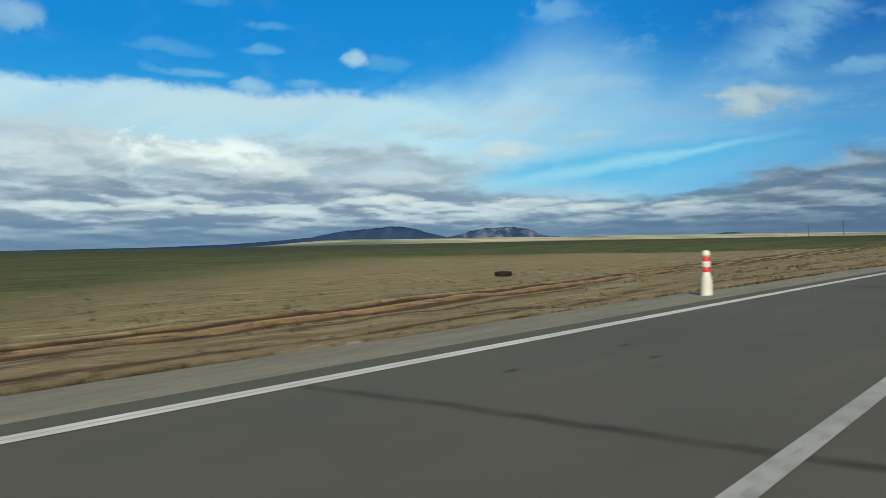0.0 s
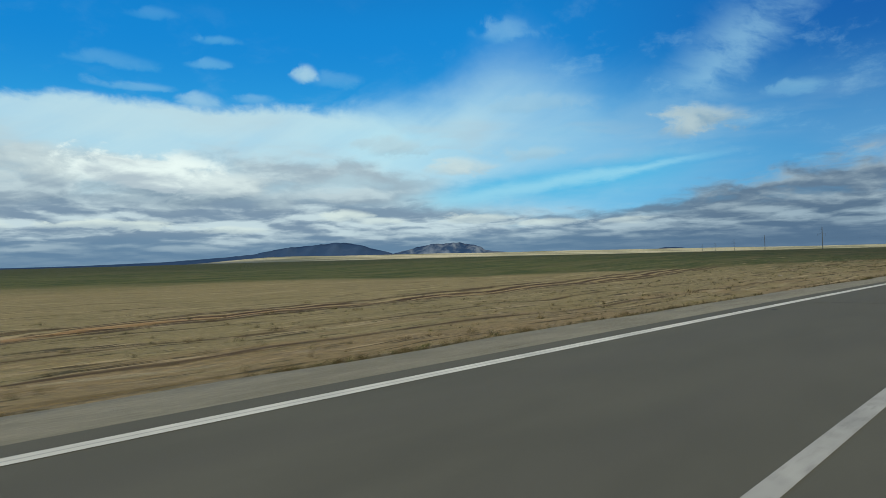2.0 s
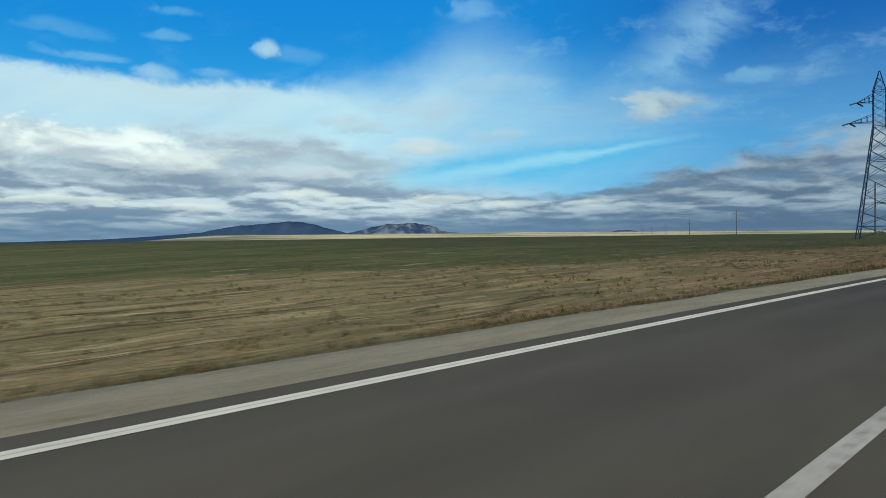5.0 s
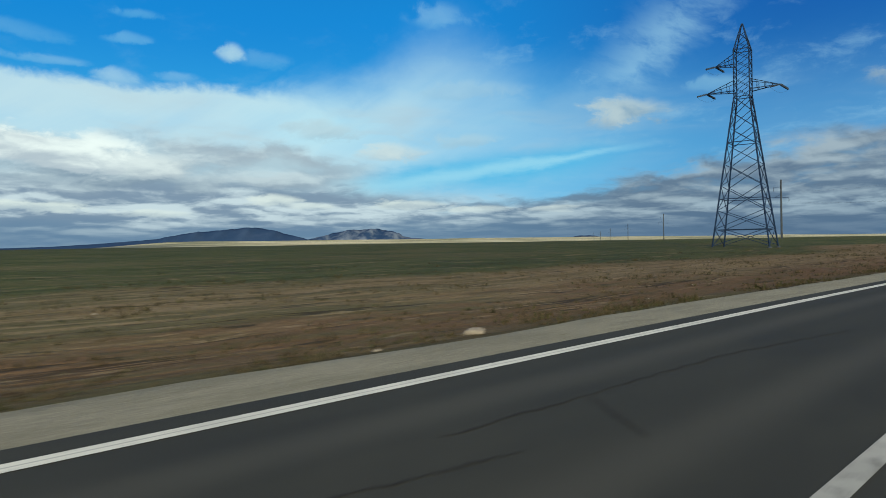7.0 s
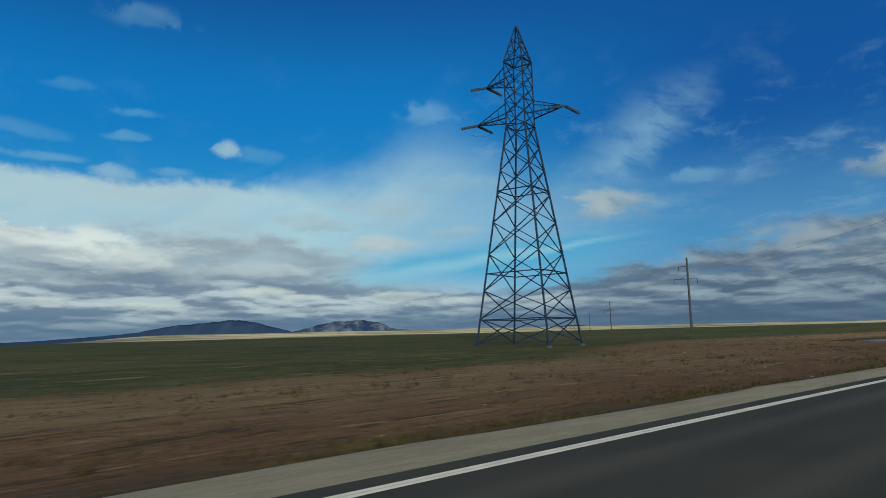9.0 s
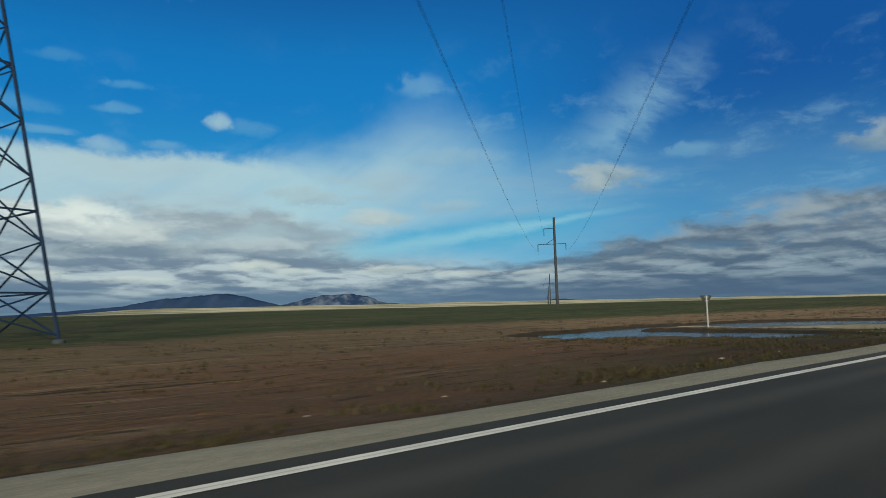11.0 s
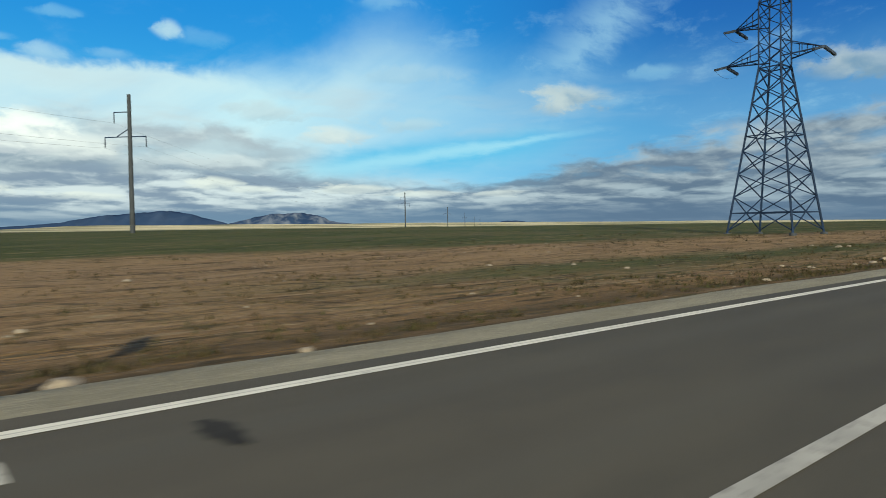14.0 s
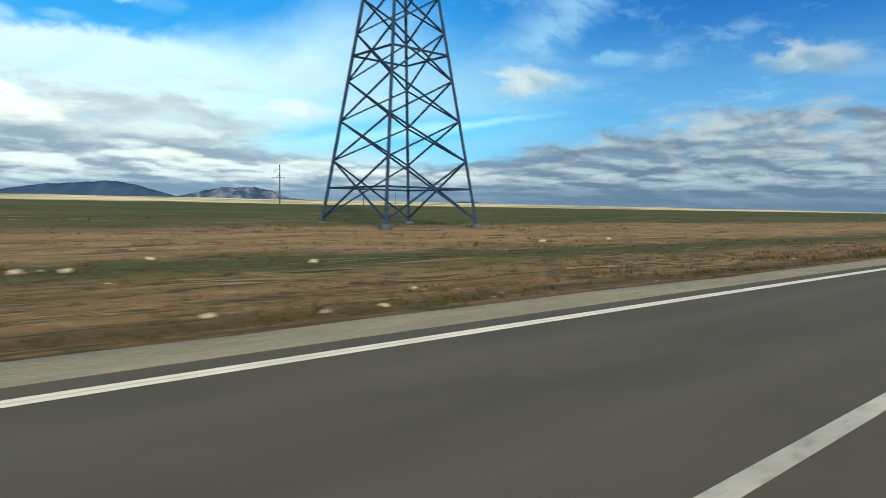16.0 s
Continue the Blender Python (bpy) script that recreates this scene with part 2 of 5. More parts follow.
def small_cloud(under, at, height, wide, tall, light, dark, much=0.85, rim=1.6, core=-0.2):
    n = world.node_tree.nodes.new("ShaderNodeGroup")
    n.node_tree = CLOUD
    for name, value in (("under", under), ("light", light), ("dark", dark), ("turn", turn), ("up", up), ("fine", fine), ("wob", wob), ("lit", lit), ("at", at), ("height", height), ("wide", wide), ("tall", tall), ("much", much), ("rim", rim), ("core", core)):
        W.link(n.inputs[name], value)
    return n.outputs[0]


PUFF, SHADE = (0.56, 0.69, 0.79), (0.27, 0.50, 0.71)
look_up = small_cloud(look_up, 51.3, 15.6, 1.0, 0.75, PUFF, SHADE, 0.9)
look_up = small_cloud(look_up, 48.6, 15.2, 1.9, 0.7, (0.34, 0.58, 0.78), (0.16, 0.46, 0.73), 0.28)
look_up = small_cloud(look_up, 60.2, 13.4, 1.5, 0.55, (0.58, 0.72, 0.81), (0.40, 0.60, 0.74), 0.55)
look_up = small_cloud(look_up, 55.6, 13.6, 1.8, 0.4, (0.50, 0.68, 0.80), (0.34, 0.57, 0.75), 0.32)
look_up = small_cloud(look_up, 65.0, 14.1, 2.4, 0.4, (0.46, 0.66, 0.80), (0.30, 0.55, 0.75), 0.36)
look_up = small_cloud(look_up, 59.0, 16.1, 1.8, 0.45, (0.32, 0.58, 0.79), (0.20, 0.49, 0.74), 0.42)
look_up = small_cloud(look_up, 58.5, 18.0, 1.6, 0.4, (0.24, 0.52, 0.76), (0.16, 0.46, 0.73), 0.4)
look_up = small_cloud(look_up, 66.5, 15.8, 2.6, 0.6, (0.26, 0.52, 0.75), (0.16, 0.44, 0.72), 0.3)
look_up = small_cloud(look_up, 63.7, 19.6, 1.9, 0.5, (0.26, 0.53, 0.77), (0.16, 0.46, 0.73), 0.25)
look_up = small_cloud(look_up, 77.5, 16.9, 2.6, 1.3, (0.46, 0.60, 0.72), (0.26, 0.46, 0.66), 0.7)
look_up = small_cloud(look_up, 58.3, 25.2, 3.2, 1.0, (0.22, 0.40, 0.62), (0.12, 0.30, 0.56), 0.5)
look_up = small_cloud(look_up, 34.0, 18.9, 2.2, 1.0, (0.38, 0.60, 0.79), (0.22, 0.49, 0.74), 0.42)
look_up = small_cloud(look_up, 18.4, 10.4, 3.3, 1.15, (0.53, 0.575, 0.62), (0.29, 0.39, 0.51), 0.95, 1.7, 0.1)
look_up = small_cloud(look_up, 11.2, 12.2, 2.0, 0.65, (0.28, 0.50, 0.70), (0.18, 0.40, 0.66), 0.6)
look_up = small_cloud(look_up, -2.6, 11.4, 3.0, 1.3, (0.46, 0.50, 0.56), (0.20, 0.30, 0.43), 0.9)
look_up = small_cloud(look_up, 31.8, 12.9, 4.6, 0.9, (0.46, 0.60, 0.73), (0.36, 0.52, 0.68), 0.5)
look_up = small_cloud(look_up, 32.6, 8.9, 3.2, 0.7, (0.52, 0.62, 0.70), (0.42, 0.54, 0.65), 0.6)
look_up = small_cloud(look_up, 38.6, 7.9, 2.6, 0.85, (0.70, 0.72, 0.73), (0.52, 0.59, 0.66), 0.95)
look_up = small_cloud(look_up, 44.5, 9.8, 2.6, 0.8, (0.55, 0.61, 0.67), (0.38, 0.46, 0.55), 0.6)
look_up = small_cloud(look_up, 72.3, 7.7, 4.4, 1.4, (0.70, 0.70, 0.71), (0.42, 0.46, 0.53), 0.9)
look_up = small_cloud(look_up, 62.0, 5.2, 9.5, 1.2, (0.40, 0.45, 0.52), (0.22, 0.275, 0.365), 0.9)
look_up = small_cloud(look_up, 63.5, 7.4, 5.2, 1.6, (0.98, 0.95, 0.92), (0.52, 0.54, 0.60), 1.0, 1.7, 0.35)
look_up = small_cloud(look_up, 57.6, 6.4, 3.2, 0.9, (0.80, 0.79, 0.79), (0.46, 0.49, 0.55), 0.9, 1.6, 0.3)
# low grey heaps with flat bases, darker towards the horizon
low_mask = W.step(W.mad(wob, 4.6, W.mad(W.sub(fine, 0.5), 1.2, up)), W.step(turn, 30.0, 55.0, 4.6, 6.0), W.step(turn, 30.0, 55.0, 2.8, 4.2), 0.0, 0.95)
low_tone = W.add(W.mad(W.sub(band, band_above), 1.6, W.mul(W.sub(lit, 0.5), 0.6)), W.mad(W.sub(band, 0.5), 1.1, 0.5))
low_tone = W.step(W.sub(low_tone, W.mul(W.hump(up, 4.9, 1.6), 0.10)), 0.25, 0.80)
low_dark = W.mix(W.step(turn, 42.0, 8.0), (0.230, 0.285, 0.390), (0.120, 0.168, 0.255))
low_light = W.mix(W.step(turn, 42.0, 8.0), (0.66, 0.69, 0.74), (0.37, 0.425, 0.51))
low_colour = W.mix(low_tone, low_dark, low_light)
low_colour = W.mix(W.step(W.mad(W.sub(band, 0.5), 2.5, up), 3.1, 1.0, 0.0, 0.88), low_colour, W.mix(W.step(turn, 55.0, 5.0), (0.130, 0.210, 0.335), (0.105, 0.160, 0.260)))
look_up = W.mix(low_mask, look_up, low_colour)
# sunlit flecks over the low bands
for at, height, wide, tall, much in ((66.5, 3.35, 5.0, 0.50, 0.95), (58.0, 2.9, 3.0, 0.35, 0.7), (48.2, 3.85, 2.6, 0.55, 0.9), (45.0, 3.4, 2.0, 0.35, 0.6), (36.8, 3.4, 3.0, 0.5, 0.85), (31.0, 3.0, 3.0, 0.35, 0.7), (24.0, 2.9, 2.4, 0.35, 0.6), (75.5, 3.4, 2.0, 0.7, 0.6)):
    look_up = small_cloud(look_up, at, height, wide, tall, (0.80, 0.79, 0.76), (0.48, 0.52, 0.58), much, 1.3, 0.2)
# unseen sky behind: loose neutral cloud added to make the skylight less blue
aside = W.step(W.math("ABSOLUTE", W.sub(turn, 38.0)), 75.0, 115.0, 0.0, 0.8)
look_up = W.mix(aside, look_up, W.mix(tone, (0.38, 0.38, 0.38), (0.62, 0.60, 0.57)))
below = W.mix(W.step(up, -0.5, 0.0), (0.16, 0.15, 0.12), look_up)
back = world.node_tree.nodes.new("ShaderNodeBackground")
W.link(back.inputs[0], W.mix(1.0, below, (0.875, 0.985, 1.01), "MULTIPLY"))
back.inputs[1].default_value = 1.0
out = world.node_tree.nodes.new("ShaderNodeOutputWorld")
world.node_tree.links.new(back.outputs[0], out.inputs[0])
scene.world = world


# ---- materials ----
def material(name):
    m = bpy.data.materials.new(name)
    m.use_nodes = True
    n = Nodes(m.node_tree)
    return m, n, m.node_tree.nodes["Principled BSDF"]


def set_surface(n, shader, colour, rough=0.8, metal=0.0, normal=None):
    n.link(shader.inputs["Base Color"], colour)
    n.link(shader.inputs["Roughness"], rough)
    n.link(shader.inputs["Metallic"], metal)
    if normal is not None:
        n.link(shader.inputs["Normal"], normal)


def plan_coords(n):
    """s and d from the mesh, and a vector of both."""
    u = n.t.nodes.new("ShaderNodeUVMap")
    u.uv_map = "plan"
    s, d, _ = n.split(u.outputs[0])
    return s, d, u.outputs[0]


def ground_material():
    m, n, p = material("steppe")
    s, d, v = plan_coords(n)
    at = n.t.nodes.new("ShaderNodeTexCoord").outputs["Object"]
    wide = n.noise(n.stretch(v, 0.5, 1.0, 1.0), 0.05, 3.0, 0.5)
    mid = n.noise(n.stretch(v, 0.35, 1.0, 1.0), 0.30, 4.0, 0.6)
    patch = n.noise(n.stretch(v, 0.45, 1.0, 1.0), 1.3, 4.0, 0.65)
    grain = n.noise(at, 7.0, 4.0, 0.7)
    speck = n.noise(at, 28.0, 3.0, 0.7)
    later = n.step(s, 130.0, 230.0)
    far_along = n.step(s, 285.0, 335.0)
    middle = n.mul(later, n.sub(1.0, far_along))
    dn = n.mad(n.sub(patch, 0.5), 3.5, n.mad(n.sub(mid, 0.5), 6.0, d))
    # bare soil and dry grass near the road
    soil = n.mix(later, (0.250, 0.185, 0.092), (0.175, 0.103, 0.056))
    soil = n.mix(far_along, soil, (0.225, 0.142, 0.070))
    straw = n.mix(later, (0.240, 0.195, 0.092), (0.205, 0.142, 0.076))
    straw = n.mix(far_along, straw, (0.300, 0.200, 0.108))
    olive = (0.082, 0.076, 0.030)
    base = n.mix(n.step(n.mad(n.sub(dn, 14.0), 0.03, mid), 0.36, 0.62), soil, straw)
    base = n.mix(n.mul(n.step(patch, 0.55, 0.70), n.line(later, 0.0, 1.0, 0.45, 0.75)), base, olive)
    base = n.mix(n.mul(n.step(patch, 0.41, 0.30), 0.55), base, n.mix(0.45, base, (0.44, 0.36, 0.24)))
    clod = n.noise(n.stretch(v, 0.5, 1.0, 1.0), 3.4, 3.0, 0.6)
    base = n.mix(n.mul(n.step(clod, 0.62, 0.74), n.line(later, 0.0, 1.0, 0.35, 0.7)), base, (0.050, 0.038, 0.020))
    base = n.mix(n.mul(n.step(clod, 0.36, 0.29), 0.6), base, (0.42, 0.35, 0.24))
    tuft = n.noise(n.stretch(v, 0.45, 1.0, 1.0), 2.1, 3.0, 0.6)
    base = n.mix(n.mul(n.mul(n.step(tuft, 0.56, 0.64), far_along), 0.7), base, (0.085, 0.062, 0.028))
    base = n.mix(n.mul(n.mul(n.step(tuft, 0.38, 0.31), far_along), 0.6), base, (0.36, 0.29, 0.18))
    rim = n.mul(n.hump(n.mad(n.sub(patch, 0.5), 2.6, d), 7.9, 1.5), n.step(mid, 0.3, 0.5, 0.45, 1.0))
    base = n.mix(n.mul(rim, 0.7), base, (0.068, 0.050, 0.022))
    # dark grass fringe along the gravel, the shadow at its edge painted in
    lip = n.hump(n.mad(n.sub(patch, 0.5), 0.8, d), n.step(s, 268.0, 288.0, 7.25, 6.75), 0.4)
    base = n.mix(n.mul(lip, 0.75), base, (0.045, 0.034, 0.014))
    streak = n.noise(n.stretch(v, 0.13, 1.0, 1.0), 0.95, 7.0, 0.66, 0.35)
    base = n.mix(n.mul(n.step(streak, 0.54, 0.66), 0.65), base, n.mix(later, (0.105, 0.078, 0.032), (0.085, 0.060, 0.028)))
    base = n.mix(n.mul(n.step(streak, 0.45, 0.34), n.line(later, 0.0, 1.0, 0.55, 0.3)), base, n.mix(later, (0.40, 0.33, 0.19), (0.30, 0.20, 0.115)))
    base = n.mix(n.mul(n.mul(n.step(s, 110.0, 150.0), n.step(s, 235.0, 190.0)), n.step(n.add(n.mul(streak, 0.6), n.mul(mid, 0.4)), 0.46, 0.56, 0.15, 0.75)), base, (0.105, 0.100, 0.042))
    tan = n.mul(n.mul(n.hump(dn, 20.0, 8.0), n.mul(n.step(s, 185.0, 215.0), n.step(s, 300.0, 270.0))), n.step(streak, 0.60, 0.42, 0.35, 1.0))
    base = n.mix(n.mul(tan, 0.7), base, (0.265, 0.190, 0.108))
    fleck = n.mul(n.mul(n.step(tuft, 0.50, 0.60), n.step(mid, 0.40, 0.54)), n.mul(n.step(s, 346.0, 364.0), n.step(d, 34.0, 20.0)))
    base = n.mix(n.mul(fleck, 0.8), base, (0.060, 0.070, 0.022))
    # wheel ruts beside the first stretch
    bow = n.math("SINE", n.math("DIVIDE", s, 17.0))
    wander = n.mad(bow, 0.5, n.mad(s, -0.205, d))
    shaky = n.mad(n.sub(patch, 0.5), 0.8, wander)
    early = n.sub(1.0, n.mul(later, 0.9))
    warm = n.mul(n.hump(shaky, 14.6, 2.6), n.mul(n.step(s, 120.0, 40.0, 0.25, 1.0), n.step(streak, 0.66, 0.42, 0.3, 1.0)))
    base = n.mix(n.mul(n.mul(warm, 0.85), early), base, (0.33, 0.165, 0.065))
    rut = n.mul(n.step(n.hump(shaky, 15.3, 0.85), 0.1, 0.6), n.step(mid, 0.30, 0.46, 0.5, 1.0))
    rut = n.high(rut, n.mul(n.step(n.hump(shaky, 13.3, 0.8), 0.1, 0.6), 0.9))
    rut = n.high(rut, n.mul(n.high(n.hump(shaky, 17.0, 0.35), n.hump(shaky, 12.0, 0.4)), n.step(mid, 0.36, 0.52, 0.2, 0.8)))
    rut = n.high(rut, n.mul(n.hump(n.mad(n.sub(patch, 0.5), 0.7, n.mad(s, -0.045, d)), 10.7, 0.42), n.step(mid, 0.34, 0.50, 0.25, 0.95)))
    rut = n.high(rut, n.mul(n.hump(n.mad(n.sub(patch, 0.5), 0.8, n.mad(s, -0.11, d)), 11.1, 0.5), n.mul(n.step(s, 30.0, 42.0), n.step(mid, 0.36, 0.52, 0.2, 0.9))))
    rut = n.high(rut, n.mul(n.high(n.step(n.hump(shaky, 17.6, 0.9), 0.1, 0.7), n.step(n.hump(shaky, 11.9, 0.8), 0.1, 0.7)), n.mul(n.step(s, 40.0, 65.0), n.step(mid, 0.34, 0.50, 0.3, 0.9))))
    base = n.mix(n.mul(n.mul(rut, 0.92), early), base, (0.050, 0.027, 0.012))
    crest = n.high(n.hump(shaky, 16.3, 0.4), n.mul(n.hump(shaky, 22.3, 0.5), n.step(mid, 0.40, 0.55)))
    crest = n.high(crest, n.hump(shaky, 14.4, 0.35))
    base = n.mix(n.mul(n.mul(crest, 0.55), early), base, (0.44, 0.36, 0.19))
    # wet dark soil round the puddles
    near_pool = n.mul(n.hump(n.mad(n.sub(mid, 0.5), 14.0, s), 302.0, 36.0), n.step(dn, 22.0, 10.0))
    base = n.mix(n.mul(near_pool, 0.92), base, n.mix(n.step(mid, 0.42, 0.58), (0.074, 0.042, 0.020), (0.048, 0.048, 0.017)))
    russet = n.mul(n.mul(n.hump(dn, 17.0, 8.5), n.step(s, 304.0, 296.0)), n.mul(n.step(s, 262.0, 280.0), n.step(streak, 0.62, 0.44, 0.4, 1.0)))
    base = n.mix(n.mul(russet, 0.85), base, (0.205, 0.108, 0.055))
    nose = n.mul(n.mul(n.hump(n.mad(n.sub(mid, 0.5), 3.0, s), 308.5, 7.0), n.step(d, 19.0, 15.0)), n.step(patch, 0.30, 0.50, 0.35, 1.0))
    base = n.mix(n.mul(nose, 0.9), base, n.mix(n.step(clod, 0.40, 0.60), (0.048, 0.064, 0.019), (0.120, 0.112, 0.054)))
    # green further out
    green = n.mix(n.step(mid, 0.35, 0.65), (0.045, 0.062, 0.015), (0.088, 0.097, 0.030))
    green = n.mix(n.mul(n.step(n.add(n.mul(patch, 0.5), n.mul(streak, 0.5)), 0.52, 0.62), 0.6), green, (0.20, 0.165, 0.078))
    green = n.mix(n.mul(n.step(clod, 0.60, 0.74), 0.4), green, (0.035, 0.036, 0.014))
    fallow = n.noise(n.stretch(v, 0.22, 1.0, 1.0), 0.11, 4.0, 0.6)
    green = n.mix(n.mul(n.step(fallow, 0.52, 0.62), 0.55), green, (0.125, 0.108, 0.048))
    green = n.mix(n.mul(n.step(fallow, 0.44, 0.36), 0.5), green, (0.034, 0.052, 0.012))
    begin = n.sub(n.line(s, 0.0, 60.0, 45.0, 98.0), n.line(s, 62.0, 170.0, 0.0, 73.0))
    begin = n.add(begin, n.sub(n.step(s, 255.0, 300.0, 0.0, 15.0), n.step(s, 345.0, 385.0, 0.0, 12.0)))
    dd = n.mad(n.sub(wide, 0.5), n.line(s, 100.0, 180.0, 26.0, 10.0), dn)
    base = n.mix(n.step(n.sub(dd, begin), n.step(s, 60.0, 130.0, -30.0, -3.0), 3.0), base, green)
    green_patch = n.mul(n.mul(n.hump(dn, 17.0, 6.5), n.step(s, 344.0, 366.0)), n.step(n.mad(s, 0.002, mid), 1.02, 1.16))
    base = n.mix(n.mul(green_patch, 0.9), base, n.mix(n.step(patch, 0.42, 0.6), (0.046, 0.068, 0.017), (0.098, 0.104, 0.036)))
    base = n.mix(n.mul(n.step(d, 90.0, 170.0), 0.60), base, (0.036, 0.042, 0.016))
    # a tan strip before the green and a dark grassy strip near the road, towards the end
    late = n.step(s, 340.0, 356.0)
    tan_strip = n.mul(n.mul(n.step(dn, 17.5, 20.5), n.step(dn, 32.0, 27.5)), late)
    base = n.mix(n.mul(tan_strip, 0.85), base, n.mix(n.step(streak, 0.40, 0.60), (0.300, 0.205, 0.118), (0.200, 0.135, 0.076)))
    grassy = n.mul(n.hump(n.mad(n.sub(mid, 0.5), 5.0, d), 15.6, 2.9), n.step(s, 362.0, 374.0))
    base = n.mix(n.mul(grassy, n.step(patch, 0.36, 0.54, 0.35, 0.92)), base, n.mix(n.step(clod, 0.42, 0.60), (0.040, 0.060, 0.015), (0.090, 0.092, 0.034)))
    # straw-coloured rows between the green and the red soil
    rows = n.mul(n.mul(n.hump(dn, 17.0, 6.5), n.mul(n.step(s, 150.0, 172.0), n.step(s, 262.0, 236.0))), n.step(streak, 0.54, 0.40, 0.10, 1.0))
    base = n.mix(n.mul(rows, 0.48), base, (0.300, 0.225, 0.128))
    red = n.mul(n.mul(n.step(dn, 15.0, 11.0), n.step(d, 7.6, 8.8)), n.mul(n.step(s, 150.0, 180.0), n.step(s, 300.0, 280.0)))
    base = n.mix(n.mul(red, n.step(patch, 0.62, 0.44, 0.20, 0.60)), base, (0.160, 0.086, 0.044))
    # broken furrows: a dark groove, its sunlit side painted as a pale lip
    groove = n.noise(n.stretch(v, 0.085, 1.0, 1.0), 0.80, 5.0, 0.58, 0.3)
    broken = n.mul(n.step(n.noise(n.stretch(v, 0.30, 1.0, 1.0), 0.60, 4.0, 0.60), 0.50, 0.60), n.mul(n.step(d, 75.0, 35.0), n.step(d, 8.0, 10.5)))
    dark_line = n.step(n.math("ABSOLUTE", n.sub(groove, 0.50)), 0.030, 0.008)
    sunlit_lip = n.step(n.math("ABSOLUTE", n.sub(groove, 0.552)), 0.034, 0.010)
    base = n.mix(n.mul(n.mul(sunlit_lip, n.mul(broken, n.sub(1.0, n.mul(near_pool, 0.8)))), 0.60), base, n.mix(later, (0.46, 0.36, 0.21), (0.36, 0.27, 0.165)))
    base = n.mix(n.mul(n.mul(dark_line, broken), 0.85), base, (0.036, 0.025, 0.011))
    # dark clumps and pale bare spots
    clump = n.noise(n.stretch(v, 0.32, 1.0, 1.0), 1.3, 5.0, 0.66)
    near_side = n.mul(n.step(d, 60.0, 24.0), n.step(d, 7.0, 8.2))
    base = n.mix(n.mul(n.mul(n.step(clump, 0.585, 0.66), near_side), 0.80), base, (0.034, 0.030, 0.013))
    base = n.mix(n.mul(n.mul(n.step(clump, 0.41, 0.34), n.mul(near_side, n.sub(1.0, n.mul(near_pool, 0.9)))), 0.50), base, n.mix(later, (0.43, 0.33, 0.19), (0.33, 0.235, 0.14)))
    # pale fields at the far edge
    pale = n.mix(n.step(n.noise(n.stretch(v, 1.0, 0.6, 1.0), 0.0035, 4.0), 0.40, 0.62), (0.60, 0.53, 0.34), (0.20, 0.20, 0.11))
    ax, ay, _ = n.split(at)
    pale = n.mix(n.step(n.mad(ay, -1.88, n.mul(ax, -1.0)), -900.0, -200.0), pale, (0.075, 0.095, 0.095))
    base = n.mix(n.step(n.mad(n.sub(wide, 0.5), 200.0, d), 480.0, 640.0), base, pale)
    base = n.mix(1.0, base, n.mix(n.step(grain, 0.3, 0.72), (0.72, 0.72, 0.72), (1.18, 1.17, 1.14)), "MULTIPLY")
    base = n.mix(1.0, base, n.mix(n.step(speck, 0.3, 0.72), (0.84, 0.84, 0.84), (1.12, 1.12, 1.12)), "MULTIPLY")
    wet_map = n.t.nodes.new("ShaderNodeUVMap")
    wet_map.uv_map = "wet"
    wet, _, _ = n.split(wet_map.outputs[0])
    # cloud shade over the later ground, strongest midway, painted into its colour
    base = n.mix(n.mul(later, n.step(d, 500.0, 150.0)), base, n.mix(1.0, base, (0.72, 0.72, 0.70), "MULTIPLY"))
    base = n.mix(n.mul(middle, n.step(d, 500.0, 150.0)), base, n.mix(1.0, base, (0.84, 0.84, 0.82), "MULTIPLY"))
    base = n.mix(n.mul(n.step(n.mad(n.sub(patch, 0.5), 0.5, wet), 0.25, 0.75), 0.85), base, (0.022, 0.018, 0.011))
    height = n.add(n.mul(grain, 0.6), n.add(n.mul(patch, 0.8), n.mad(n.step(n.math("ABSOLUTE", n.sub(groove, 0.50)), 0.0, 0.05), 0.8, n.mul(speck, 0.3))))
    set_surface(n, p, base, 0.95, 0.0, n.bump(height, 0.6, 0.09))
    p.inputs["Specular IOR Level"].default_value = 0.15
    return m


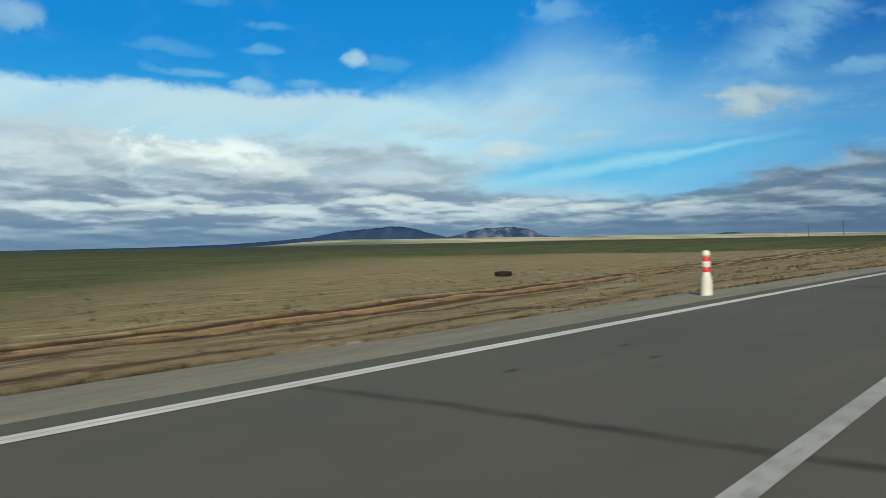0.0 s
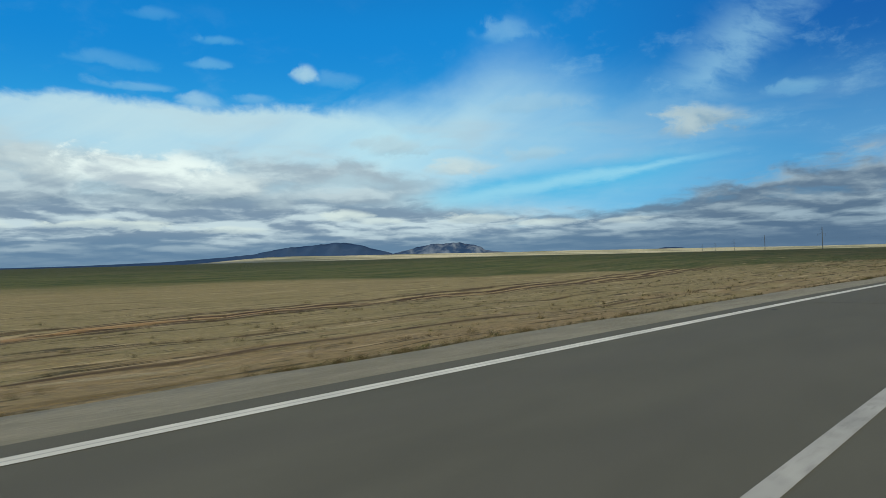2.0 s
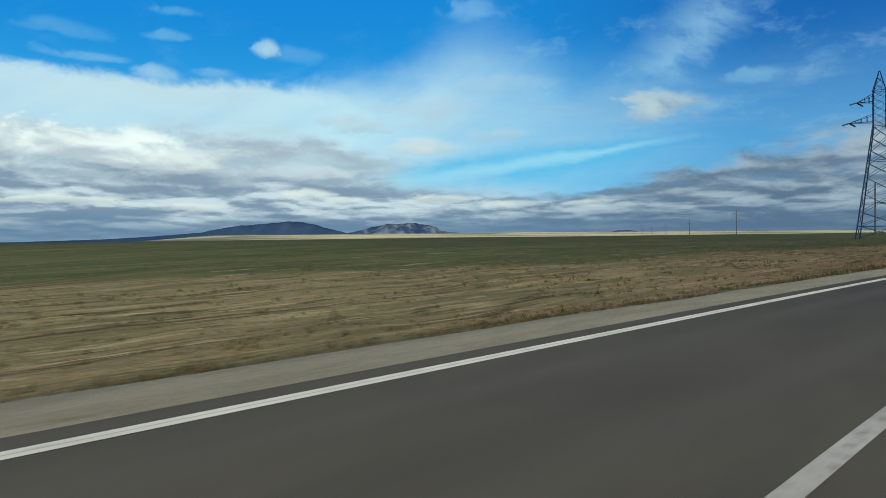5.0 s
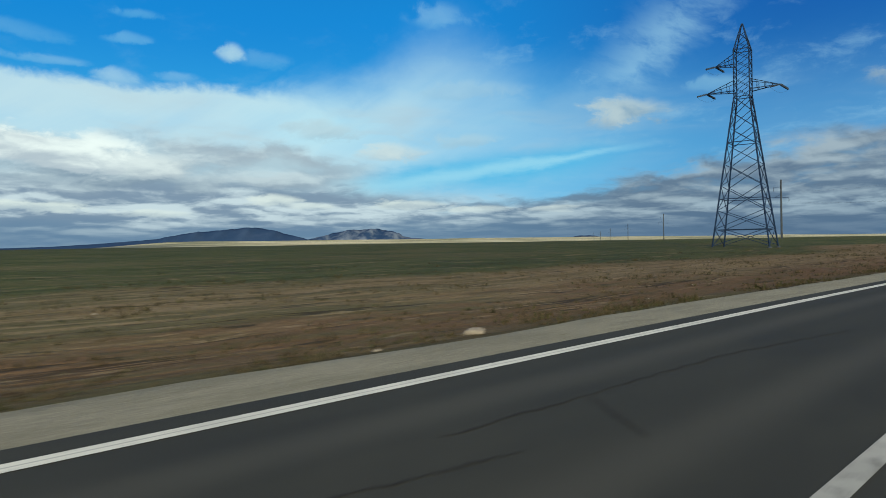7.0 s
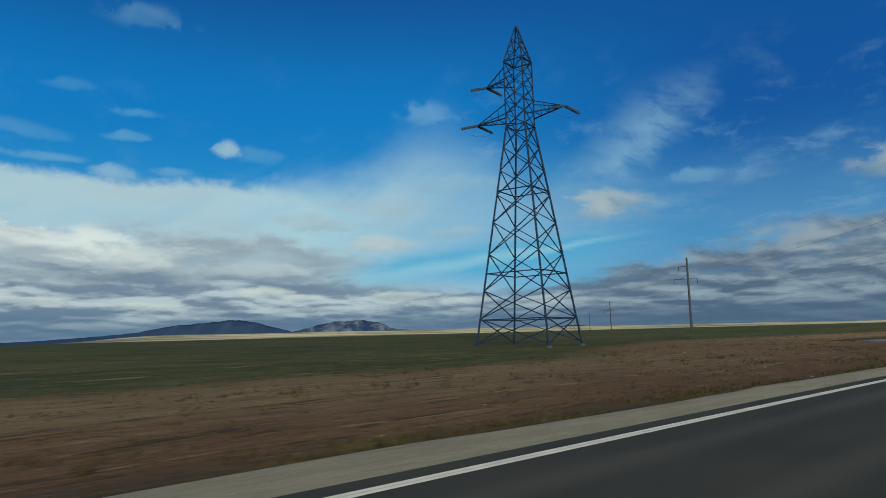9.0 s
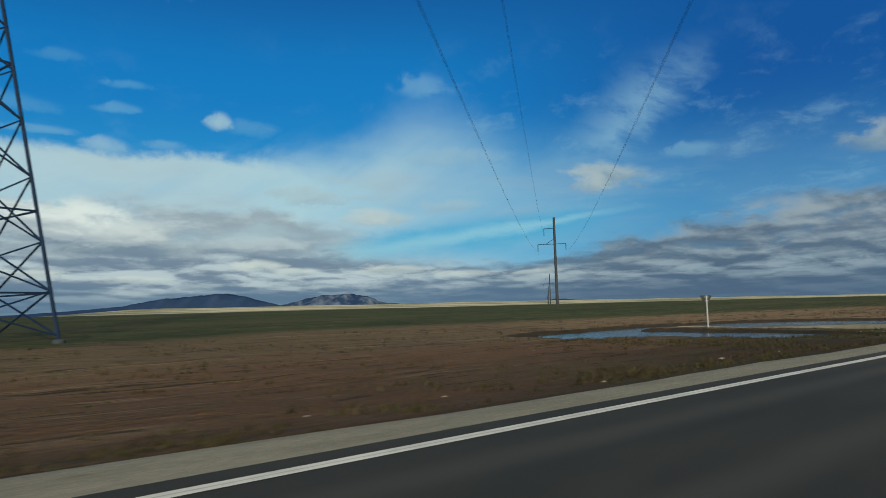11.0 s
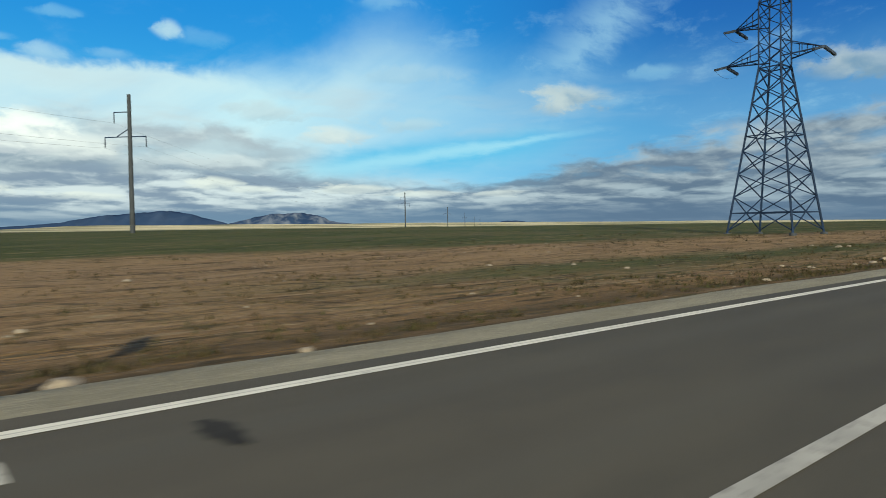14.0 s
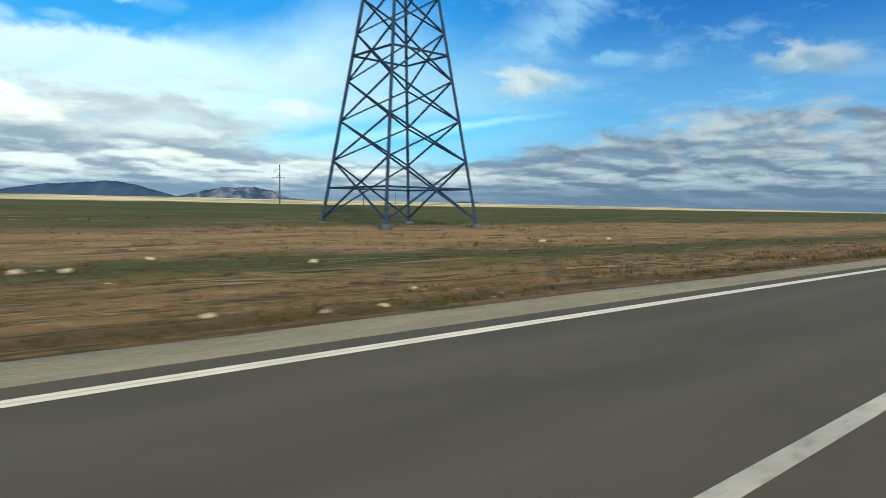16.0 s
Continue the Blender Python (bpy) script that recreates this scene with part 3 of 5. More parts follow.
def asphalt_material():
    m, n, p = material("asphalt")
    s, d, v = plan_coords(n)
    at = n.t.nodes.new("ShaderNodeTexCoord").outputs["Object"]
    grit = n.noise(at, 120.0, 2.0, 0.7)
    blot = n.noise(n.stretch(v, 0.35, 1.0, 1.0), 0.9, 6.0, 0.68)
    long = n.noise(n.stretch(v, 0.04, 1.0, 1.0), 2.2, 4.0, 0.6)
    c = n.mix(n.step(blot, 0.3, 0.7), (0.075, 0.067, 0.053), (0.091, 0.082, 0.064))
    c = n.mix(n.mul(n.step(long, 0.45, 0.7), 0.35), c, (0.060, 0.058, 0.046))
    tracks = n.high(n.hump(d, 2.2, 0.45), n.hump(d, 3.95, 0.45))
    # sunny start lighter, clouded end darker: the light is put into the colour
    c = n.mix(n.step(s, 135.0, 95.0, 0.0, 0.75), c, n.mix(n.step(blot, 0.3, 0.7), (0.093, 0.091, 0.069), (0.111, 0.109, 0.084)))
    c = n.mix(n.step(s, 338.0, 352.0, 0.0, 0.6), c, n.mix(n.step(blot, 0.3, 0.7), (0.050, 0.049, 0.040), (0.064, 0.062, 0.050)))
    # cloud shade on the middle stretch, painted into the asphalt
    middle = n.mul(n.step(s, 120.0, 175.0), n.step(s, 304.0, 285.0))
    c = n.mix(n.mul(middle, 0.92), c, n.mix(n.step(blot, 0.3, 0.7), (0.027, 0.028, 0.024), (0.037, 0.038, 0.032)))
    c = n.mix(n.mul(tracks, 0.28), c, (0.092, 0.088, 0.073))
    c = n.mix(1.0, c, n.mix(n.step(grit, 0.25, 0.75), (0.8, 0.8, 0.8), (1.2, 1.2, 1.2)), "MULTIPLY")
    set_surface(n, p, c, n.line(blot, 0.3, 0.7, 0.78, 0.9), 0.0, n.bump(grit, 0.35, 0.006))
    p.inputs["Specular IOR Level"].default_value = 0.12
    return m


def gravel_material():
    m, n, p = material("gravel")
    s, d, v = plan_coords(n)
    at = n.t.nodes.new("ShaderNodeTexCoord").outputs["Object"]
    cell = n.cells(at, 22.0)
    patch = n.noise(n.stretch(v, 0.3, 1.0, 1.0), 1.5, 5.0, 0.65)
    grain = n.noise(at, 60.0, 3.0, 0.7)
    c = n.mix(n.step(patch, 0.35, 0.65), (0.250, 0.229, 0.165), (0.312, 0.287, 0.210))
    c = n.mix(n.mul(n.step(n.noise(n.stretch(v, 0.2, 1.0, 1.0), 3.1, 4.0, 0.7), 0.60, 0.74), 0.7), c, (0.155, 0.125, 0.080))
    c = n.mix(1.0, c, n.mix(n.step(cell.outputs["Distance"], 0.0, 0.6), (1.15, 1.15, 1.15), (0.75, 0.75, 0.75)), "MULTIPLY")
    c = n.mix(1.0, c, n.mix(n.step(grain, 0.3, 0.7), (0.85, 0.85, 0.85), (1.12, 1.12, 1.12)), "MULTIPLY")
    set_surface(n, p, c, 0.95, 0.0, n.bump(n.sub(grain, cell.outputs["Distance"]), 0.7, 0.02))
    p.inputs["Specular IOR Level"].default_value = 0.15
    return m


def plain_material(name, colour, rough=0.7, metal=0.0, vary=0.18, scale=3.0, relief=0.0, dirt=None):
    m, n, p = material(name)
    at = n.t.nodes.new("ShaderNodeTexCoord").outputs["Object"]
    a = n.noise(at, scale, 5.0, 0.6)
    b = n.noise(at, scale * 9.0, 3.0, 0.65)
    lo = tuple(c * (1 - vary) for c in colour)
    hi = tuple(min(1.0, c * (1 + vary)) for c in colour)
    c = n.mix(n.step(a, 0.3, 0.7), lo, hi)
    if dirt:
        c = n.mix(n.mul(n.step(b, 0.52, 0.72), 0.6), c, dirt)
    set_surface(n, p, c, rough, metal, n.bump(b, 0.4, relief) if relief else None)
    if rough > 0.74:
        p.inputs["Specular IOR Level"].default_value = 0.15
    return m


def paint_material():
    m, n, p = material("road_paint")
    at = n.t.nodes.new("ShaderNodeTexCoord").outputs["Object"]
    _, d, _ = plan_coords(n)
    worn = n.noise(at, 9.0, 5.0, 0.7)
    wide = n.noise(at, 1.1, 4.0, 0.6)
    c = n.mix(n.step(wide, 0.3, 0.7), (0.50, 0.485, 0.41), (0.63, 0.61, 0.52))
    c = n.mix(n.mul(n.step(worn, 0.56, 0.70), 0.65), c, (0.17, 0.165, 0.15))
    c = n.mix(n.mul(n.hump(d, EDGE_LINE, 0.022), 0.55), c, (0.17, 0.165, 0.15))
    set_surface(n, p, c, 0.7, 0.0, n.bump(worn, 0.3, 0.003))
    return m


def shaded_paint_material():
    m, n, p = material("shaded_road_paint")
    at = n.t.nodes.new("ShaderNodeTexCoord").outputs["Object"]
    worn = n.noise(at, 7.0, 6.0, 0.72)
    wide = n.noise(at, 0.9, 4.0, 0.6)
    # white paint greyed to hold the shadow of the car, besides real wear
    c = n.mix(n.step(wide, 0.3, 0.7), (0.27, 0.265, 0.235), (0.39, 0.38, 0.335))
    c = n.mix(n.mul(n.step(worn, 0.50, 0.66), 0.75), c, (0.10, 0.097, 0.085))
    set_surface(n, p, c, 0.8, 0.0, n.bump(worn, 0.3, 0.003))
    return m


def water_material():
    m, n, p = material("puddle_water")
    at = n.t.nodes.new("ShaderNodeTexCoord").outputs["Object"]
    w = n.noise(n.stretch(at, 1.0, 1.0, 1.0), 3.2, 5.0, 0.62)
    set_surface(n, p, (0.030, 0.034, 0.036), 0.05, 0.0, n.bump(w, 0.5, 0.035))
    p.inputs["IOR"].default_value = 1.33
    return m


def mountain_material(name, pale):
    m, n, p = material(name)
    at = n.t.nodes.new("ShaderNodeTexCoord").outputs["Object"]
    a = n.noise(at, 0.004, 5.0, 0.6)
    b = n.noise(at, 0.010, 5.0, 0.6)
    # blue haze of the distance is mixed into the rock colour
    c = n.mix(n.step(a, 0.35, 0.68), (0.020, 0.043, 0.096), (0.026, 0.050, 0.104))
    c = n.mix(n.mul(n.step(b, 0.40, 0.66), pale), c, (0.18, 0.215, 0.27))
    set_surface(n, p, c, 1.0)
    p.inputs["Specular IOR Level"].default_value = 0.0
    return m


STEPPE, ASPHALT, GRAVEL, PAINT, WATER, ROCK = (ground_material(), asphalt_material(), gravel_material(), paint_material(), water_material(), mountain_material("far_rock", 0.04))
SHADED_PAINT = shaded_paint_material()
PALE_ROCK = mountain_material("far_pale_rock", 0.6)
STEEL = plain_material("weathered_steel", (0.009, 0.023, 0.056), 0.78, 0.0, 0.25, 0.8)
INSULATOR = plain_material("insulator_glass", (0.03, 0.045, 0.07), 0.5, 0.0, 0.2, 2.0)
CONCRETE = plain_material("pole_concrete", (0.045, 0.054, 0.064), 0.85, 0.0, 0.2, 0.7, 0.004)
WIRE = plain_material("wire", (0.022, 0.026, 0.032), 0.6, 0.3)
TAR = plain_material("sealing_tar", (0.026, 0.025, 0.022), 0.9, 0.0, 0.2, 4.0)
WHITE = plain_material("post_white", (0.50, 0.49, 0.45), 0.6, 0.0, 0.1, 4.0, 0.0, (0.33, 0.30, 0.24))
RED = plain_material("post_red", (0.55, 0.022, 0.028), 0.5, 0.0, 0.15, 6.0)
FADED = plain_material("faded_stain", (0.046, 0.044, 0.038), 0.9, 0.0, 0.2, 4.0)
RUBBER = plain_material("tyre_rubber", (0.014, 0.014, 0.014), 0.85, 0.0, 0.2, 6.0)
SIGN_BACK = plain_material("sign_back", (0.17, 0.19, 0.20), 0.55, 0.4, 0.12, 5.0)
GREY_POST = plain_material("sign_post", (0.36, 0.37, 0.37), 0.6, 0.1, 0.12, 5.0)
STONE = plain_material("stone", (0.23, 0.20, 0.158), 0.9, 0.0, 0.3, 4.0, 0.02)


# ---- helpers for things ----
def finish(name, bm, mat, smooth=False):
    me = bpy.data.meshes.new(name)
    bm.to_mesh(me)
    bm.free()
    me.materials.append(mat)
    if smooth:
        me.polygons.foreach_set("use_smooth", [True] * len(me.polygons))
    return new(name, me)


def part(name, bm, mat, parent, label="", smooth=False):
    ob = finish(name, bm, mat, smooth)
    ob.parent = parent
    return tagged(ob, label)


def thing(name, at, label, category, group="", turn_z=0.0, kind=""):
    ob = new(name)
    ob.matrix_basis = pose(at[0], at[1], at[2], 0, 0, turn_z)
    ob.empty_display_size = 0.2
    return tagged(ob, label, category, group, kind)


def bar(bm, a, b, wide, deep=None):
    """A square bar from a to b."""
    a, b = Vector(a), Vector(b)
    deep = deep or wide
    z = (b - a).normalized()
    x = z.orthogonal().normalized() if abs(z.z) > 0.99 else z.cross(Vector((0, 0, 1))).normalized()
    y = z.cross(x)
    rows = [[bm.verts.new(p + x * (u * wide / 2) + y * (v * deep / 2)) for u, v in ((-1, -1), (1, -1), (1, 1), (-1, 1))] for p in (a, b)]
    for i in range(4):
        bm.faces.new((rows[0][i], rows[0][(i + 1) % 4], rows[1][(i + 1) % 4], rows[1][i]))
    bm.faces.new(rows[0][::-1])
    bm.faces.new(rows[1])


def lathe(bm, rings, sides=16, at=(0, 0, 0), cap=True):
    """Rings of (radius, z) turned round the upright axis."""
    o = Vector(at)
    made = [[bm.verts.new(o + Vector((r * math.cos(2 * math.pi * i / sides), r * math.sin(2 * math.pi * i / sides), z))) for i in range(sides)] for r, z in rings]
    for a, b in zip(made, made[1:]):
        for i in range(sides):
            bm.faces.new((a[i], a[(i + 1) % sides], b[(i + 1) % sides], b[i]))
    if cap:
        bm.faces.new(made[0][::-1])
        bm.faces.new(made[-1])


def box(bm, size, at=(0, 0, 0), bevel=0.0):
    made = bmesh.ops.create_cube(bm, size=1.0, matrix=Matrix.Translation(at) @ Matrix.Diagonal((*size, 1)))
    if bevel:
        edges = {e for v in made["verts"] for e in v.link_edges}
        bmesh.ops.bevel(bm, geom=list(edges), offset=bevel, segments=2, affect="EDGES")


def sheet(name, ss, ds, zs, mat, holes=None, smooth=True):
    """A mesh over the plan: ss, ds, zs are 2D arrays; UV layer 'plan' holds s and d."""
    rows, cols = ss.shape
    x, y = plan(ss, ds)
    verts = np.stack([x, y, zs], -1).reshape(-1, 3)
    i = np.arange(rows * cols).reshape(rows, cols)
    quads = np.stack([i[:-1, :-1], i[1:, :-1], i[1:, 1:], i[:-1, 1:]], -1).reshape(-1, 4)
    if holes is not None:
        quads = quads[~holes.reshape(-1)]
    me = bpy.data.meshes.new(name)
    me.from_pydata(verts.tolist(), [], quads.tolist())
    uv = me.uv_layers.new(name="plan")
    flat_uv = np.stack([ss.reshape(-1), ds.reshape(-1)], -1)[quads.reshape(-1)]
    uv.data.foreach_set("uv", flat_uv.reshape(-1).astype(np.float32))
    me.materials.append(mat)
    if smooth:
        me.polygons.foreach_set("use_smooth", [True] * len(me.polygons))
    me.update()
    ob = new(name, me)
    if me.polygons and me.polygons[0].normal.z < 0:
        me.flip_normals()
    return ob


def ripple(s, d, size, seed=0.0):
    """Smooth pseudo-random height, about -1 to 1."""
    a, b = s / size + seed * 1.7, d / size - seed * 2.3
    return (np.sin(a * 1.9 + 1.3 * np.sin(b * 1.1)) + np.sin(b * 2.3 + 1.7 * np.sin(a * 0.8 + seed)) + 0.6 * np.sin(a * 4.1 - b * 3.3 + seed)) / 2.6


def smooth01(v, a, b):
    t = np.clip((v - a) / (b - a), 0, 1)
    return t * t * (3 - 2 * t)


EARLY = np.array(((5.0, -0.06), (7.1, -0.16), (9.5, -0.60), (15, -0.80), (33, -1.35), (60, -1.2), (120, 0.2), (200, 1.5), (300, 2.1), (600, 3.0), (1000, 7.0), (1500, 14.5), (2500, 28.0), (3600, 42.0), (5200, 56.0)))
LATE = np.array(((5.0, -0.06), (7.1, -0.14), (9.0, -0.27), (13, -0.29), (20, -0.28), (30, -0.20), (45, 0.15), (70, 0.9), (100, 1.5), (150, 1.95), (250, 2.3), (600, 3.0), (1000, 7.0), (1500, 14.5), (2500, 28.0), (3600, 42.0), (5200, 56.0)))
WATER_Z = -0.42


def pool(s, d):
    """How deep inside a puddle a place lies: over 0 inside."""
    def oval(cs, cd, rs, rd):
        return 1 - np.sqrt(((s - cs) / rs) ** 2 + ((d - cd) / rd) ** 2)
    w = 0.10 * ripple(s, d, 1.6, 3.0) + 0.06 * ripple(s, d, 0.6, 5.0)
    a = np.maximum(oval(306.4, 22.0, 5.2, 4.6), oval(307.8, 17.0, 3.5, 5.2))
    a = np.maximum(a, np.maximum(oval(309.0, 12.3, 1.3, 2.4), oval(305.7, 14.2, 1.5, 2.0)))
    b = np.maximum(oval(316.0, 25.6, 7.5, 2.1), oval(323.0, 22.4, 5.4, 4.0))
    b = np.maximum(b, np.maximum(oval(327.8, 17.5, 3.6, 6.0), oval(330.2, 12.8, 2.3, 3.4)))
    b = np.maximum(b, np.maximum(oval(329.6, 10.8, 2.8, 2.6), oval(331.5, 9.1, 2.3, 1.3)))
    c = np.maximum(np.maximum(oval(334.9, 8.55, 1.3, 1.2), oval(336.2, 8.45, 1.0, 1.0)), oval(331.4, 10.8, 2.5, 2.3))
    return np.maximum(np.maximum(a, b), c) + w


# the asphalt's left edge opens into a side road: its two kerb lines, as s and d
NOSE = np.array(((300, 5.36), (303.9, 5.42), (306.3, 5.77), (308.65, 6.46), (310.75, 7.7), (312.4, 9.45), (313.5, 11.7), (314.0, 14.5), (314.1, 17), (314.1, 23.5)))
FLARE = np.array(((324.9, 23.5), (325.0, 17), (325.7, 13.5), (327.0, 11), (328.6, 9.1), (330.6, 7.7), (333, 6.6), (336, 5.78), (339, 5.41), (341, 5.36)))


def apron_z(s, d):
    return -0.004 - 0.43 * smooth01(d + 0.9 * np.clip(s - 313, 0, 20), 9.0, 28.0) * smooth01(d, 5.2, 8.5)


def ground_height(s, d):
    left = np.maximum(d, 5.0)
    w = smooth01(s, 110.0, 190.0)
    z = (1 - w) * np.interp(left, EARLY[:, 0], EARLY[:, 1]) + w * np.interp(left, LATE[:, 0], LATE[:, 1])
    rough = smooth01(left, 7.0, 11.0) * (1 - smooth01(left, 80, 200)) * (1 - 0.75 * smooth01(s, 285, 298) * (1 - smooth01(s, 336, 345)))
    z = z + rough * (0.05 * ripple(s, d, 2.6) + 0.09 * ripple(s, d, 9.0, 2.0) + 0.03 * ripple(s, d, 1.1, 4.0))
    x, y = plan(s, d)
    bearing = np.degrees(np.arctan2(40.0 - x, y - 190.0))
    z = z + smooth01(left, 900, 2500) * 4.0 * ripple(s, d, 420.0, 1.0)
    z = np.where(left > 600, 3.0 + (z - 3.0) * (1 - 0.85 * smooth01(bearing, 55.0, 66.0)), z)
    z = z + 0.52 * smooth01(s, 345.0, 385.0) * smooth01(d, 18.0, 29.0) * (1 - smooth01(d, 60.0, 130.0))
    wander = d - 0.205 * s + 0.5 * np.sin(s / 17.0)
    for at_d, deep in ((13.5, 0.08), (15.3, 0.14), (16.1, -0.05), (14.4, -0.04)):
        z = z - deep * (1 - w) * np.exp(-((wander - at_d) / 0.4) ** 2)
    inside = pool(s, d)
    deep = np.where(d > 6.6, smooth01(inside, -0.12, 0.14), 0.0)
    z = np.where(deep > 0, z * (1 - deep) + deep * (WATER_Z - 0.14), z)
    start, stop = np.interp(d, NOSE[:, 1], NOSE[:, 0]), np.interp(d, FLARE[::-1, 1], FLARE[::-1, 0])
    mouth = (s > start + 0.15) & (s < stop + 0.5) & (d > 5.0) & (d < 24.0) & (s > 303) & (s < 340)
    z = np.where(mouth, np.minimum(z, apron_z(s, d) - 0.10), z)
    right = np.interp(-d, (2.6, 4.5, 7, 12, 300, 5000), (-0.06, -0.12, -0.6, -0.7, 0.5, 25.0))
    return np.where(d < 1.0, np.where(d > -2.6, -0.06, right), np.where(d < 5.0, -0.06, z))


# ---- setting: ground, road, shoulder, paint ----
def build_ground():
    s = np.concatenate([[-4600, -3400, -2400, -1600, -1000, -600, -350, -200, -120, -80, -60], np.arange(-50, 296, 1.4), np.arange(296, 342, 0.35), np.arange(342, 440, 1.4), [450, 465, 490, 530, 600, 720, 900, 1200, 1700, 2400, 3300, 4600]])
    d = np.concatenate([[-4800, -3000, -1800, -1000, -500, -200, -90, -40, -22, -14, -10, -7, -5, -3.6, -2.6, 1, 4.9], np.arange(5.3, 12, 0.3), np.arange(12, 28, 0.6), np.geomspace(28, 4900, 70)])
    ss, ds = np.meshgrid(s, d, indexing="ij")
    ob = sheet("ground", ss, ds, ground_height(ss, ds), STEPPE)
    wet = smooth01(pool(ss, ds), -0.30, -0.02).reshape(-1)
    loops = np.zeros(len(ob.data.loops), np.int32)
    ob.data.loops.foreach_get("vertex_index", loops)
    layer = ob.data.uv_layers.new(name="wet")
    layer.data.foreach_set("uv", np.stack([wet[loops], wet[loops]], -1).reshape(-1).astype(np.float32))
    return tagged(ob, "dry brown steppe with straw and green grass beside the road", "ground", kind="structure")


build_ground()


def build_road():
    s = np.concatenate([[-900, -500, -250, -120], np.arange(-60, 446, 2.0), [500, 600, 800, 1200]])
    d = np.concatenate([[RIGHT_EDGE], np.linspace(RIGHT_EDGE + 0.03, LEFT_EDGE - 0.03, 8), [LEFT_EDGE]])
    ss, ds = np.meshgrid(s, d, indexing="ij")
    zs = np.zeros_like(ss)
    zs[:, 0] = zs[:, -1] = -0.05
    ds[:, 0] += 0.0
    road = tagged(sheet("road", ss, ds, zs, ASPHALT, smooth=False), "grey worn asphalt road with two lanes", "road", kind="structure")
    near, far = NOSE, FLARE
    k = np.linspace(0, 1, 60)
    u = np.linspace(0, 1, len(near))
    n2 = np.stack([np.interp(k, u, near[:, 0]), np.interp(k, u, near[:, 1])], -1)
    f2 = np.stack([np.interp(k, u, far[::-1][:, 0]), np.interp(k, u, far[::-1][:, 1])], -1)
    j = np.linspace(0, 1, 24)
    ss = n2[:, None, 0] * (1 - j) + f2[:, None, 0] * j
    ds = n2[:, None, 1] * (1 - j) + f2[:, None, 1] * j
    ds[0] = 5.02
    zs = apron_z(ss, ds) + 0.0052 * (1 - smooth01(ds, 5.2, 6.5))
    tagged(sheet("side_road", ss, ds, zs, ASPHALT, smooth=False), "grey asphalt mouth of a side road sinking under a puddle", "road", kind="structure")


build_road()


def ribbon(name, pts, half, z, mat, label, category, kind="structure", z_at=None, joined=None):
    """A flat strip along points of the plan."""
    p = np.array(pts, float)
    tang = np.gradient(p, axis=0)
    tang /= np.linalg.norm(tang, axis=1)[:, None]
    side = np.stack([-tang[:, 1], tang[:, 0]], -1)
    h = np.asarray(half, float) * np.ones(len(p))
    a, b = p - side * h[:, None], p + side * h[:, None]
    ss, ds = np.stack([a[:, 0], b[:, 0]], 1), np.stack([a[:, 1], b[:, 1]], 1)
    zs = np.full_like(ss, z) if z_at is None else z_at(ss, ds) + z
    ob = sheet(name, ss, ds, zs, mat)
    return tagged(ob, label, category, kind=kind)


def dense(pts, step=0.5):
    p = np.array(pts, float)
    l = np.concatenate([[0], np.cumsum(np.linalg.norm(np.diff(p, axis=0), axis=1))])
    k = np.arange(0, l[-1], step)
    q = np.stack([np.interp(k, l, p[:, 0]), np.interp(k, l, p[:, 1])], -1)
    for _ in range(6):
        q[1:-1] = (q[:-2] + 2 * q[1:-1] + q[2:]) / 4
    return q


def double_line(name, pts, label, category):
    """Two painted strips side by side, one mesh."""
    p = np.array(pts, float)
    tang = np.gradient(p, axis=0)
    tang /= np.linalg.norm(tang, axis=1)[:, None]
    side = np.stack([-tang[:, 1], tang[:, 0]], -1)
    offs = np.array((-0.095, -0.004, 0.004, 0.095))
    thin = (1 - 0.52 * smooth01(p[:, 1], 5.2, 7.2))[:, None]
    ss, ds = p[:, None, 0] + side[:, None, 0] * offs * thin, p[:, None, 1] + side[:, None, 1] * offs * thin
    holes = np.zeros((len(p) - 1, 3), bool)
    return tagged(sheet(name, ss, ds, apron_z(ss, ds) + 0.009, PAINT, holes), label, category, kind="structure")


